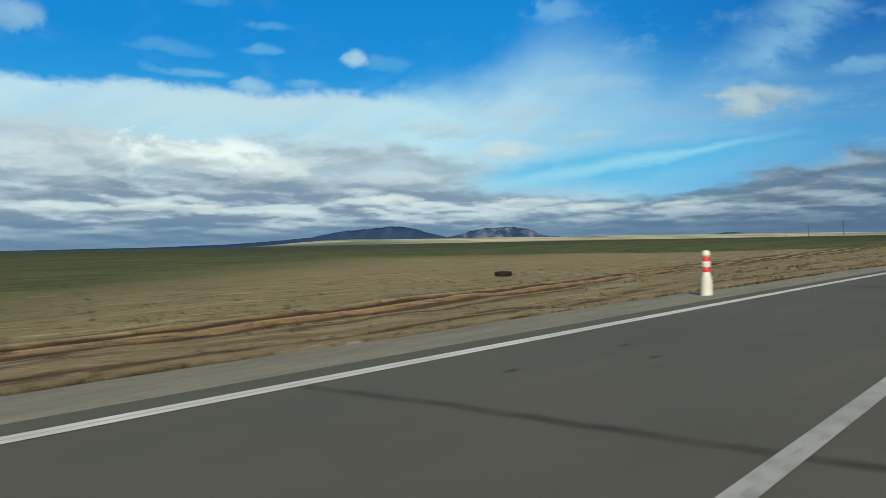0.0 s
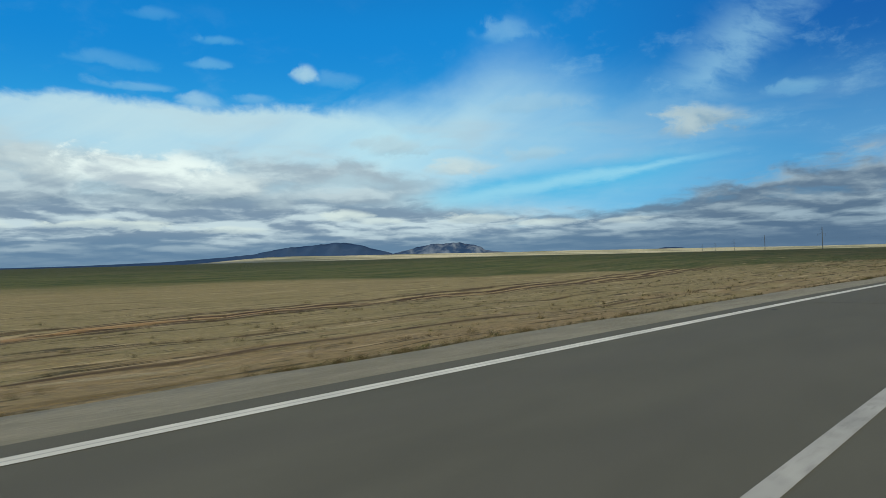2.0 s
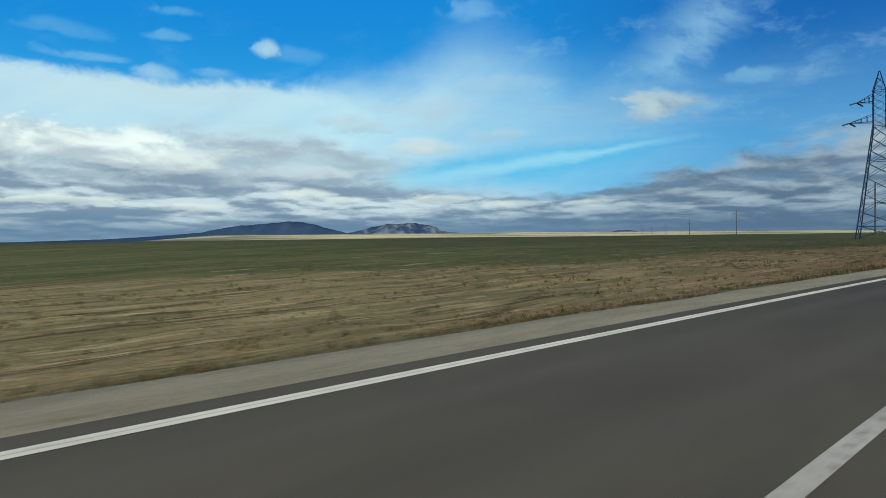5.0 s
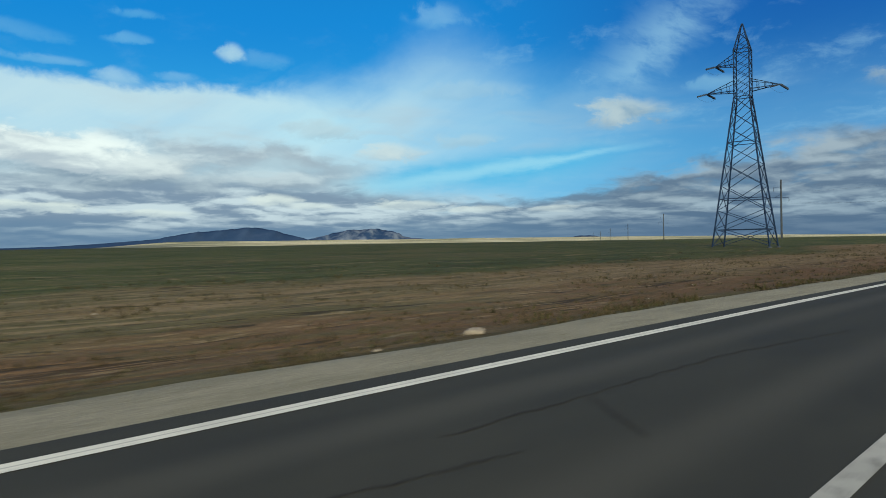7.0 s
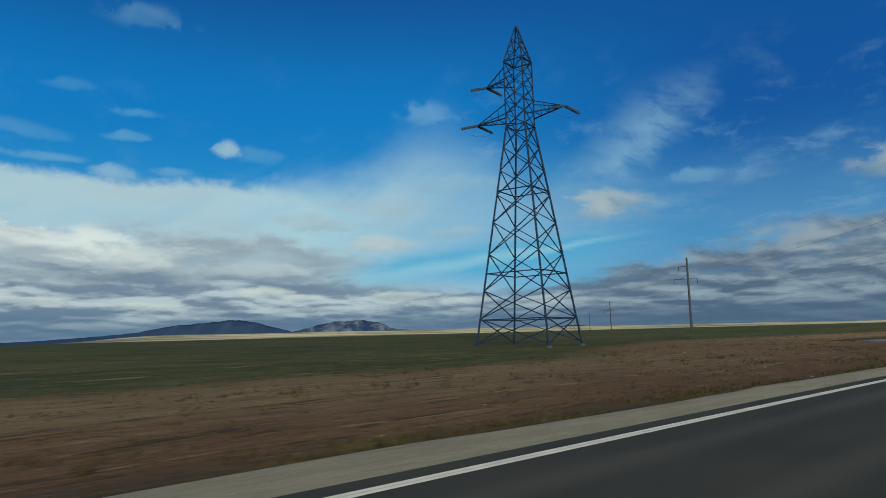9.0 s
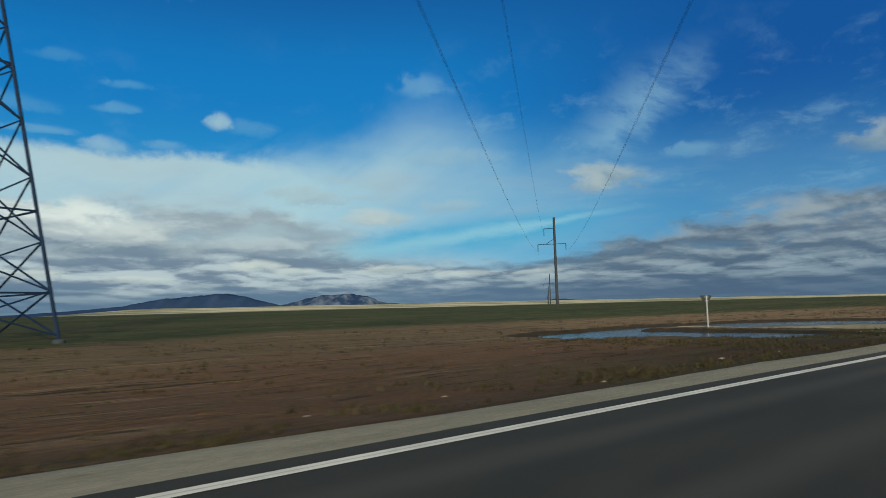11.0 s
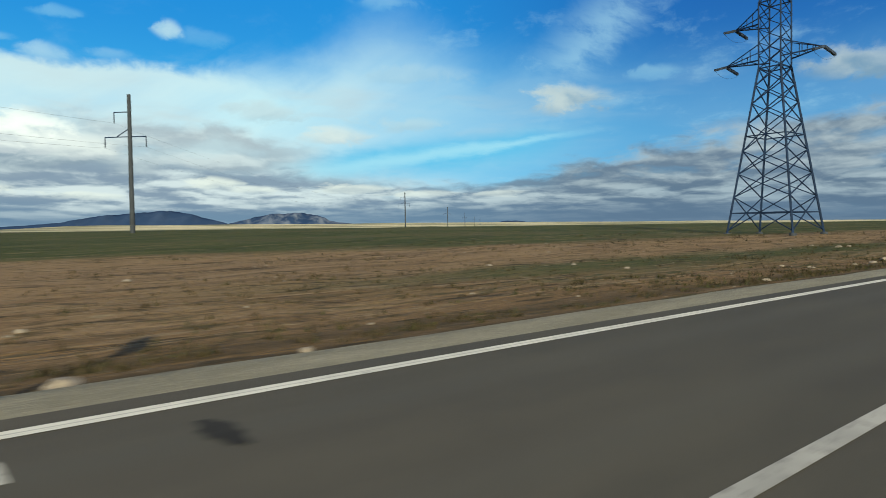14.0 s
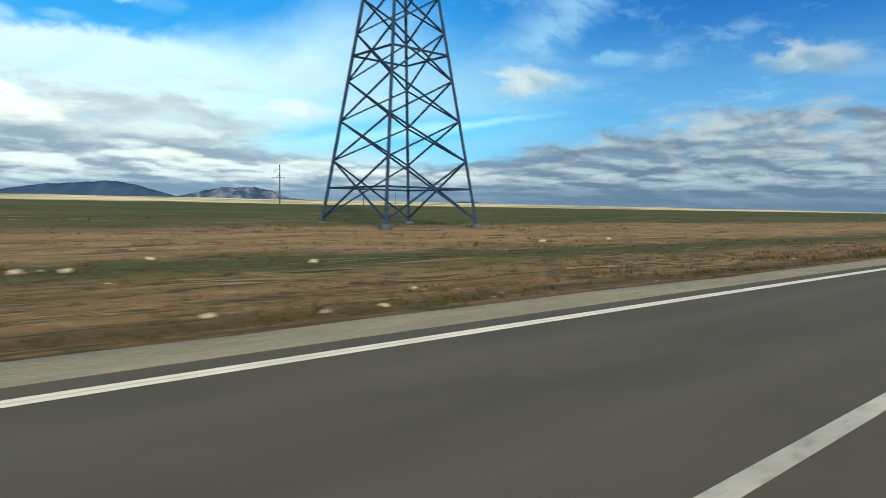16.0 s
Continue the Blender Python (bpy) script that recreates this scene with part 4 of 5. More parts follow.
def build_paint():
    near, far = NOSE, FLARE
    lead = [(s, EDGE_LINE) for s in np.arange(-400, 300, 4.0)]
    nose = [(s, max(d - 0.40, EDGE_LINE)) for s, d in near[:4]] + [(s + 0.33, d) for s, d in near[4:]]
    double_line("edge_line", np.concatenate([np.array(lead), dense(nose)]), "white painted edge line curving into the side road", "road line")
    start = [(s, max(d - 0.42, EDGE_LINE)) for s, d in far[5:]]
    tail = [(s, EDGE_LINE) for s in np.arange(342, 700, 4.0)]
    double_line("edge_line", np.concatenate([dense(start), np.array(tail)]), "white painted edge line along the asphalt", "road line")
    ribbon("edge_line", [(s, RIGHT_LINE) for s in np.arange(-400, 700, 4.0)], 0.085, 0.005, PAINT, "white painted edge line along the asphalt", "road line")
    ribbon("centre_line", [(s, CENTRE_LINE) for s in np.arange(-300, 292, 3.0)], 0.070, 0.005, SHADED_PAINT, "worn white solid centre line, greyed for the car shadow", "road line")
    ribbon("centre_line", [(s, CENTRE_LINE) for s in np.arange(346, 700, 3.0)], 0.070, 0.005, SHADED_PAINT, "worn white solid centre line, greyed for the car shadow", "road line")
    k = 0
    while 302.87 + k < 338:
        s0 = 302.87 + k
        tagged(ribbon("centre_dash", [(s0, CENTRE_LINE), (s0 + 0.5, CENTRE_LINE)], 0.068, 0.005, SHADED_PAINT, "short white centre line dash on asphalt, greyed for the car shadow", "road line"), group="centre dashes")
        k += 1
    for s0, s1 in ((297.8, 300.9), (340.5, 344.1)):
        for i in range(7):
            d0 = 4.06 - 1.0 * i
            tagged(ribbon("crossing_bar", [(s0, d0), ((s0 + s1) / 2, d0), (s1, d0)], 0.205, 0.005, PAINT, "white pedestrian crossing bar, worn paint on asphalt", "road marking"), group="crossing bars")


build_paint()


def build_shoulder():
    near, far = NOSE, FLARE
    rng = random.Random(4)
    first = np.concatenate([np.array([(s, LEFT_EDGE) for s in np.arange(-300, 300, 1.5)]), dense(near)])
    bend = dense(far)
    second = np.concatenate([bend[bend[:, 0] > 331.4], np.array([(s, LEFT_EDGE) for s in np.arange(341.5, 600, 1.5)])])
    for pts in (first, second):
        tang = np.gradient(pts, axis=0)
        tang /= np.linalg.norm(tang, axis=1)[:, None]
        side = np.stack([-tang[:, 1], tang[:, 0]], -1)
        wide = 1.85 + 0.22 * ripple(pts[:, 0], pts[:, 1], 4.0, 1.0) + 0.12 * ripple(pts[:, 0], pts[:, 1], 1.1, 2.0)
        pinch = (1 - 0.52 * smooth01(pts[:, 0], 320, 322) * (1 - smooth01(pts[:, 0], 335.5, 338.5))) * (1 - 0.8 * smooth01(pts[:, 1], 5.5, 9.0)) * (1 - 0.25 * smooth01(pts[:, 0], 270, 286))
        fr = np.array((-0.03, 0.0, 0.3, 0.6, 0.85, 1.0))
        ss = pts[:, None, 0] + side[:, None, 0] * (fr * (wide * pinch)[:, None])
        ds = pts[:, None, 1] + side[:, None, 1] * (fr * (wide * pinch)[:, None])
        edge_z = apron_z(pts[:, 0], pts[:, 1])
        g = ground_height(ss, ds)
        zs = np.maximum(g + 0.05, edge_z[:, None] - 0.04 - 0.10 * fr - 0.26 * fr ** 2 * smooth01(-g[:, -1:], 0.30, 0.45))
        low_end = 0.13 * smooth01(pts[:, 0], 320.0, 326.0) * (1 - smooth01(pts[:, 0], 331.5, 336.0))
        zs[:, 2:] -= low_end[:, None]
        zs[:, 0] = edge_z - 0.016
        zs[:, 1] = edge_z - 0.012
        zs[:, -1] = np.maximum(g[:, -1], WATER_Z - 0.03) - 0.02
        tagged(sheet("gravel_shoulder", ss, ds, zs, GRAVEL), "pale grey gravel shoulder beside the asphalt", "shoulder", kind="structure")


build_shoulder()


def build_water():
    s, d = np.arange(298, 339.4, 0.8), np.arange(6.8, 28, 0.8)
    ss, ds = np.meshgrid(s, d, indexing="ij")
    tagged(sheet("water", ss, ds, np.full_like(ss, WATER_Z), WATER), "shallow rain puddle mirroring the cloudy sky", "puddle", kind="structure")


build_water()


def build_mountain(name, ridge, dist, label, mat):
    """A far range: ridge holds (turn to the left in degrees, height in degrees) seen from the middle of the drive."""
    eye = Vector((57.0, 305.0, 1.3))
    r = np.array(ridge)
    turns = np.linspace(r[0, 0], r[-1, 0], 150)
    tops = np.interp(turns, r[::-1, 0], r[::-1, 1])
    bm_v, rows = [], np.linspace(-1, 1, 15)
    for a, top in zip(turns, tops):
        jag = 0.012 * math.sin(a * 5.1) + 0.010 * math.sin(a * 9.7 + 1)
        for k in rows:
            dd = dist + 200 * k + 40 * math.sin(a * 3 + k * 4) * (1 - abs(k))
            f = (1 - abs(k)) ** 0.8
            h = dist * math.tan(radians(max(0.0, top + jag * top))) * f
            x, y = eye.x - math.sin(radians(a)) * dd, eye.y + math.cos(radians(a)) * dd
            bm_v.append((x, y, h + eye.z - 6 * (1 - f)))
    n, m = len(turns), len(rows)
    i = np.arange(n * m).reshape(n, m)
    quads = np.stack([i[:-1, :-1], i[:-1, 1:], i[1:, 1:], i[1:, :-1]], -1).reshape(-1, 4)
    me = bpy.data.meshes.new(name)
    me.from_pydata(bm_v, [], quads.tolist())
    me.materials.append(mat)
    me.polygons.foreach_set("use_smooth", [True] * len(me.polygons))
    return tagged(new(name, me), label, "mountain", kind="structure")


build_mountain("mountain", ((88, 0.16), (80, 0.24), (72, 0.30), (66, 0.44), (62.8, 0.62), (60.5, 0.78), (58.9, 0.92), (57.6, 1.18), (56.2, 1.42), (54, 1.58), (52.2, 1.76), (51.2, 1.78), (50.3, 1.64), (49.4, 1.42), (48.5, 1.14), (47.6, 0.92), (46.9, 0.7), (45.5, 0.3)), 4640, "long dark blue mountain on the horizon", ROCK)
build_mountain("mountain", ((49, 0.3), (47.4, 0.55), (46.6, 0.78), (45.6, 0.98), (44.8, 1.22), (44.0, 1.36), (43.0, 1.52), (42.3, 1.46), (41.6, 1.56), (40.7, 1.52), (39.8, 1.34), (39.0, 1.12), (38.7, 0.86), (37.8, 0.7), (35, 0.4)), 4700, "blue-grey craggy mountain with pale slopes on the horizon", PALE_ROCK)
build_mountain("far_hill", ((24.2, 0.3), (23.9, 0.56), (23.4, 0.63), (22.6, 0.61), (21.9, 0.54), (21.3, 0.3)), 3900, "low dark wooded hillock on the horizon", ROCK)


# ---- power line ----
def lattice_tower(at, turn_z, plan_z, half, arms, label):
    """Square lattice tower. plan_z: panel heights from the ground to the waist; half: half widths at ground, waist and head."""
    top = thing("lattice_tower", at, label, "power pylon", "lattice towers", turn_z)
    waist, head, peak = plan_z[-1], arms["head"], arms["peak"]

    def corner(i, z):
        w = half[0] + (half[1] - half[0]) * min(z, waist) / waist
        if z > head:
            w = half[1] * (1 - (z - head) / (peak - head)) + 0.06
        sx, sy = ((-1, -1), (1, -1), (1, 1), (-1, 1))[i]
        return Vector((sx * w, sy * w, z))

    for i in range(4):
        bm = bmesh.new()
        for a, b in ((-0.3, waist), (waist, head), (head, peak)):
            bar(bm, corner(i, a), corner(i, b), 0.16 if a < waist else 0.115)
        part("leg", bm, STEEL, top)
        bm = bmesh.new()
        c = corner(i, 0)
        lathe(bm, ((0.34, -0.6), (0.32, 0.0), (0.26, 0.05), (0.22, 0.06)), 10, (c.x, c.y, 0))
        part("footing", bm, CONCRETE, top, "low concrete footing")
    upper = list(np.linspace(waist, head, 6)) + list(np.linspace(head, peak, 4))[1:-1]
    levels = list(plan_z) + upper[1:]
    for i in range(4):
        j = (i + 1) % 4
        for k, (a, b) in enumerate(zip(levels, levels[1:])):
            bm = bmesh.new()
            w = 0.085 if b <= waist else 0.06
            if k == 0:
                mid = (corner(i, b) + corner(j, b)) / 2
                lo = a + 0.25
                bar(bm, corner(i, lo), corner(j, b), w)
                bar(bm, corner(j, lo), corner(i, b), w)
            else:
                bar(bm, corner(i, a), corner(j, b), w)
                bar(bm, corner(j, a), corner(i, b), w)
            part("cross_brace", bm, STEEL, top)
        for z in arms["belts"]:
            bm = bmesh.new()
            bar(bm, corner(i, z), corner(j, z), 0.10)
            part("belt", bm, STEEL, top)
    for z, reach, side in arms["arms"]:
        bm = bmesh.new()
        tip = Vector((0, side * reach, z + 0.25))
        roots = [corner(i, z) for i in ((2, 3) if side > 0 else (0, 1))]
        ups = [corner(i, z + 1.5) for i in ((2, 3) if side > 0 else (0, 1))]
        for r in roots:
            bar(bm, r, tip, 0.11)
        for r in ups:
            bar(bm, r, tip, 0.08)
        for f in (0.25, 0.5, 0.75):
            lows = [r.lerp(tip, f) for r in roots]
            highs = [r.lerp(tip, f) for r in ups]
            bar(bm, lows[0], lows[1], 0.06)
            bar(bm, lows[0], highs[0], 0.06)
            bar(bm, lows[1], highs[1], 0.06)
        part("crossarm", bm, STEEL, top)
        ends = []
        for way_x, way_y in arms["lines"]:
            bm = bmesh.new()
            a, b = tip, tip + Vector((way_x * 2.0, way_y * 2.0, -0.55))
            ends.append(b)
            for k in range(9):
                p, q = a.lerp(b, (k + 0.5) / 10), a.lerp(b, (k + 1.1) / 10)
                bar(bm, p, q, 0.24)
            bar(bm, a, b, 0.07)
            part("insulator_string", bm, INSULATOR, top, "string of dark insulators")
        bm = bmesh.new()
        for k in range(8):
            sag = lambda u: ends[0].lerp(ends[1], u) - Vector((0, 0, 0.6 * (1 - (2 * u - 1) ** 2)))
            bar(bm, sag(k / 8), sag((k + 1) / 8), 0.016)
        part("jumper_wire", bm, WIRE, top)
    return top


tower_a = lattice_tower(Vector((1.14, 287.68, 0.15)), 88.8, (0, 2.7, 5.4, 9.0, 12.2, 15.0, 17.5, 19.9, 22.1), (3.81, 1.06), {"head": 29.0, "peak": 32.9, "belts": (2.6, 7.1, 15.4, 22.1, 29.0), "arms": ((23.0, 5.1, 1), (23.0, 4.9, -1), (26.9, 3.8, 1)), "lines": ((0.89, -0.45), (-0.85, 0.52))}, "tall dark steel lattice pylon with three crossarms on grassland")
tower_b = lattice_tower(Vector((61.11, 406.4, 0.42)), 66.3, (0, 3.48, 5.68, 7.88, 10.48, 12.38, 14.08, 15.68), (3.10, 1.04), {"head": 21.88, "peak": 25.8, "belts": (1.95, 9.28, 15.68, 21.88), "arms": ((16.48, 4.9, 1), (16.48, 4.4, -1), (19.88, 3.9, 1)), "lines": ((0.995, -0.1), (-0.995, 0.06))}, "shorter dark steel lattice pylon with three crossarms near the road")


def concrete_pole(at, turn_z, label):
    top = thing("concrete_pole", at, label, "utility pole", "concrete poles", turn_z)
    bm = bmesh.new()
    lathe(bm, ((0.30, -1.0), (0.29, 0.0), (0.25, 8.0), (0.205, 17.0), (0.19, 17.05)), 12)
    part("shaft", bm, CONCRETE, top, smooth=False)
    for z, a, b in ((15.0, 0.0, 1.9), (12.1, -2.0, 3.1)):
        bm = bmesh.new()
        bar(bm, (0, a, z), (0, b, z), 0.10)
        part("crossarm", bm, STEEL, top)
        for y in {a, b} - {0.0}:
            bm = bmesh.new()
            lathe(bm, [((0.035 if k % 2 else 0.09), z - 1.25 + 0.11 * k) for k in range(12)], 8, (0, y, 0))
            part("insulator_string", bm, INSULATOR, top, "hanging string of insulators")
    bm = bmesh.new()
    bar(bm, (0, 0, 13.1), (0, 1.6, 12.15), 0.09)
    part("brace", bm, STEEL, top)
    return top


POLE_A, POLE_STEP = Vector((-5.75, 385.8, 0)), Vector((-86.0, 195.0, 0))
POLE_BEHIND = Vector((77.24, 193.07, -0.6))
POLE_TURN = math.degrees(math.atan2(POLE_STEP.y, POLE_STEP.x))
poles = []
for k in range(-1, 6):
    at = POLE_A + POLE_STEP * k
    at.z = (0.0, 0.6, 0.5, 0.9, 1.2, 1.6, 2.0)[k + 1]
    if k < 0:
        at = POLE_BEHIND.copy()
    if not poles:
        poles.append(concrete_pole(at, POLE_TURN, "grey concrete power pole with two steel crossarms"))
    else:
        poles.append(copy_thing(poles[0], pose(at.x, at.y, at.z, 0, 0, POLE_TURN)))


def wire_between(name, a, b, sag, thick, label):
    bm = bmesh.new()
    n = 40
    for k in range(n):
        u0, u1 = k / n, (k + 1) / n
        p, q = a.lerp(b, u0), a.lerp(b, u1)
        p.z -= 4 * sag * u0 * (1 - u0)
        q.z -= 4 * sag * u1 * (1 - u1)
        bar(bm, p, q, thick)
    ob = finish(name, bm, WIRE)
    return tagged(ob, label, "power cable", "power wires")


for a, b, thick in ((poles[0], poles[1], 0.012), (poles[1], poles[2], 0.007)):
    for y, z in ((1.9, 13.75), (-2.0, 10.85), (3.1, 10.85)):
        wire_between("power_wire", a.matrix_basis @ Vector((0, y, z)), b.matrix_basis @ Vector((0, y, z)), 3.83, thick, "thin dark power wire sagging between the poles")


# ---- roadside things ----
def guide_post(at):
    top = thing("guide_post", at, "white roadside guide post with two red bands", "bollard")
    bm = bmesh.new()
    lathe(bm, ((0.128, -0.15), (0.124, 0.0), (0.116, 0.30), (0.104, 0.40), (0.080, 0.46), (0.075, 0.50)), 20)
    part("base", bm, WHITE, top, smooth=True)
    for name, z0, z1, mat, lab in (("band", 0.50, 0.60, RED, "red band"), ("collar", 0.60, 0.73, WHITE, ""), ("band", 0.73, 0.83, RED, "red band"), ("cap", 0.83, 0.97, WHITE, "")):
        bm = bmesh.new()
        r = 0.075 if name == "band" else 0.086
        rings = ((r * 0.97, z0), (r, z0 + 0.012), (r, z1 - 0.03), (r * 0.97, z1)) if name != "cap" else ((r, z0), (r, z0 + 0.07), (r * 0.86, z1 - 0.03), (r * 0.45, z1))
        lathe(bm, rings, 20)
        part(name, bm, mat, top, lab, smooth=True)


guide_post(spot(14.1, 6.15, -0.06))


def old_tyre(at):
    top = thing("old_tyre", at, "discarded black truck tyre lying on the grass", "tyre")
    bm = bmesh.new()
    prof = ((0.30, 0.06), (0.38, 0.0), (0.58, 0.02), (0.64, 0.08), (0.65, 0.20), (0.64, 0.32), (0.58, 0.38), (0.38, 0.40), (0.30, 0.34), (0.33, 0.20), (0.30, 0.06))
    lathe(bm, prof, 28, cap=False)
    part("casing", bm, RUBBER, top, smooth=True)
    for k in range(28):
        a = 2 * math.pi * k / 28
        bm = bmesh.new()
        bar(bm, (0.64 * math.cos(a), 0.64 * math.sin(a), 0.09), (0.64 * math.cos(a + 0.12), 0.64 * math.sin(a + 0.12), 0.31), 0.07, 0.05)
        part("tread_block", bm, RUBBER, top)


old_tyre(spot(38.3, 33.2, float(ground_height(np.array(38.3), np.array(33.2))) + 0.02))


DARK_BACK = plain_material("sign_back_dark", (0.030, 0.036, 0.038), 0.6, 0.2, 0.15, 5.0)


def give_way_sign(at, turn_z):
    top = thing("give_way_sign", at, "grey back of a triangular road sign on a pale post", "road sign", turn_z=turn_z)
    bm = bmesh.new()
    lathe(bm, ((0.045, -0.3), (0.045, 1.98), (0.03, 2.0)), 12)
    part("post", bm, GREY_POST, top)
    bm = bmesh.new()
    tri = [Vector((math.sin(a) * 0.47, 0, -math.cos(a) * 0.47)) for a in (0, 2 * math.pi / 3, 4 * math.pi / 3)]
    front, rear = [bm.verts.new(p + Vector((0, -0.012, 1.78))) for p in tri], [bm.verts.new(p + Vector((0, 0.012, 1.78))) for p in tri]
    bm.faces.new(front)
    bm.faces.new(rear[::-1])
    for i in range(3):
        bm.faces.new((front[i], rear[i], rear[(i + 1) % 3], front[(i + 1) % 3]))
    bmesh.ops.bevel(bm, geom=[e for e in bm.edges if abs((e.verts[0].co - e.verts[1].co).y) > 0.02], offset=0.05, segments=3, affect="EDGES")
    bmesh.ops.translate(bm, verts=bm.verts, vec=(0, 0.07, 0))
    bmesh.ops.recalc_face_normals(bm, faces=bm.faces)
    part("plate", bm, DARK_BACK, top)
    for z in (1.68, 1.92):
        bm = bmesh.new()
        box(bm, (0.26, 0.06, 0.04), (0, 0.04, z), 0.006)
        part("bracket", bm, GREY_POST, top)


def diamond_sign(at, turn_z):
    top = thing("priority_sign", at, "grey back of a diamond road sign on a pale post", "road sign", turn_z=turn_z)
    bm = bmesh.new()
    lathe(bm, ((0.036, -0.3), (0.036, 2.18), (0.026, 2.2)), 12)
    part("post", bm, GREY_POST, top)
    bm = bmesh.new()
    box(bm, (0.70, 0.02, 0.70), (0, 0, 0), 0.0)
    bmesh.ops.bevel(bm, geom=[e for e in bm.edges if abs((e.verts[0].co - e.verts[1].co).y) > 0.01], offset=0.06, segments=3, affect="EDGES")
    bmesh.ops.transform(bm, matrix=Matrix.Translation((0, 0.075, 1.93)) @ Matrix.Rotation(radians(45), 4, "Y"), verts=bm.verts)
    part("plate", bm, SIGN_BACK, top)
    for z in (1.73, 2.13):
        bm = bmesh.new()
        box(bm, (0.24, 0.07, 0.04), (0, 0.04, z), 0.006)
        part("bracket", bm, SIGN_BACK, top)
    bm = bmesh.new()
    lathe(bm, ((0.052, 1.74), (0.052, 2.12)), 12)
    part("sleeve", bm, GREY_POST, top)


def turned(s, extra):
    return math.degrees(float(heading(s))) + extra


give_way_sign(spot(313.7, 20.9, -0.36), turned(313, 62))
diamond_sign(spot(344.05, 5.95, -0.1), turned(344, 0))


# ---- sealed cracks across the asphalt ----
def sealed_crack(s0, d0, d1, slant, seed, wide=1.0, shake=0.11):
    rng = random.Random(seed)
    n = 40
    d = np.linspace(d0, d1, n)
    s = s0 + slant * (d - d0)
    walk_s, k = 0.0, []
    for _ in range(n):
        walk_s = 0.93 * walk_s + rng.uniform(-shake, shake)
        k.append(walk_s)
    pts = np.stack([s + np.array(k), d], -1)
    half = [wide * (0.010 + 0.022 * rng.random()) for _ in range(n)]
    ob = ribbon("tar_seam", pts, half, 0.004, TAR, "dark tar-sealed crack across the asphalt", "road crack", z_at=lambda a, b: np.where(b > 5.25, apron_z(a, b), 0.0))
    return tagged(ob, group="tar seams")


for i, (s0, d0, d1, slant, shake, wide) in enumerate((
        (3.0, 4.74, -2.2, -0.19, 0.03, 1.25), (17.35, 4.40, 2.87, 0.32, 0.04, 1.1), (16.88, 2.87, -2.2, -1.05, 0.04, 0.8), (33.1, 4.72, -2.2, 0.20, 0.05, 1.25), (45.6, 4.80, -2.2, 0.10, 0.07, 1.0),
        (70.9, 4.5, -2.2, 0.0, 0.11, 1.0), (98.4, 4.6, 0.5, -0.27, 0.05, 0.6), (222.6, 4.2, 2.6, -0.1, 0.11, 0.55), (342.3, 4.75, 0.4, 0.05, 0.08, 0.9))):
    sealed_crack(s0, d0, d1, slant, 20 + i, wide, shake)


def tar_patch(s0, d0, rs, rd, seed, mat=TAR):
    rng = random.Random(seed)
    bm = bmesh.new()
    ring = []
    for k in range(22):
        a = 2 * math.pi * k / 22
        r = 0.75 + 0.35 * rng.random()
        ring.append(bm.verts.new(spot(s0 + rs * r * math.cos(a), d0 + rd * r * math.sin(a), 0.004)))
    f = bm.faces.new(ring)
    f.normal_update()
    if f.normal.z < 0:
        f.normal_flip()
    tagged(finish("tar_patch", bm, mat), "dark irregular tar stain on the asphalt", "road stain", "tar stains", kind="structure")


for s0, d0, s1, d1, seed, thick in ((376.15, 2.78, 376.6, 2.60, 31, 0.035), (376.5, 2.62, 376.65, 2.20, 32, 0.03), (376.3, 4.46, 376.45, 4.05, 33, 0.025)):
    rng = random.Random(seed)
    n = 12
    pts = [(s0 + (s1 - s0) * k / n + rng.uniform(-0.02, 0.02), d0 + (d1 - d0) * k / n + rng.uniform(-0.02, 0.02)) for k in range(n + 1)]
    half = [0.004 + thick * math.sin(math.pi * k / n) * rng.uniform(0.5, 1.0) for k in range(n + 1)]
    tagged(ribbon("tar_seam", pts, half, 0.0045, TAR, "short dark blotchy crack in the asphalt", "road crack"), group="tar seams")
tar_patch(345.3, 3.98, 0.13, 0.38, 1)
tar_patch(45.2, 2.45, 0.12, 0.30, 2)
for k, (s0, d0, rs, rd) in enumerate(((4.6, 3.85, 0.09, 0.05), (6.5, 3.79, 0.09, 0.04), (6.0, 3.2, 0.10, 0.04), (29.4, 4.46, 0.10, 0.06), (84.0, 3.43, 0.10, 0.05), (302.6, 3.05, 0.10, 0.06), (382.4, 4.36, 0.18, 0.06), (68.7, 4.55, 0.15, 0.05))):
    tar_patch(s0, d0, rs, rd, 40 + k, FADED)
for s0, d0, s1, d1, seed in ((172, 2.9, 184, 3.1, 3), (184.6, 3.14, 186.3, 2.84, 41), (186.2, 3.42, 190.4, 3.36, 42), (190.4, 3.36, 193.5, 2.9, 43), (187.8, 3.34, 187.1, 2.45, 44), (45.5, 2.7, 47, 2.1, 6)):
    rng = random.Random(seed)
    n = 30
    pts = [(s0 + (s1 - s0) * k / n, d0 + (d1 - d0) * k / n + rng.uniform(-0.03, 0.03)) for k in range(n + 1)]
    tagged(ribbon("tar_seam", pts, [0.005 + 0.016 * rng.random() for _ in pts], 0.0045, TAR, "dark tar-sealed crack along the asphalt", "road crack", z_at=lambda a, b: np.where(b > 5.25, apron_z(a, b), 0.0)), group="tar seams")


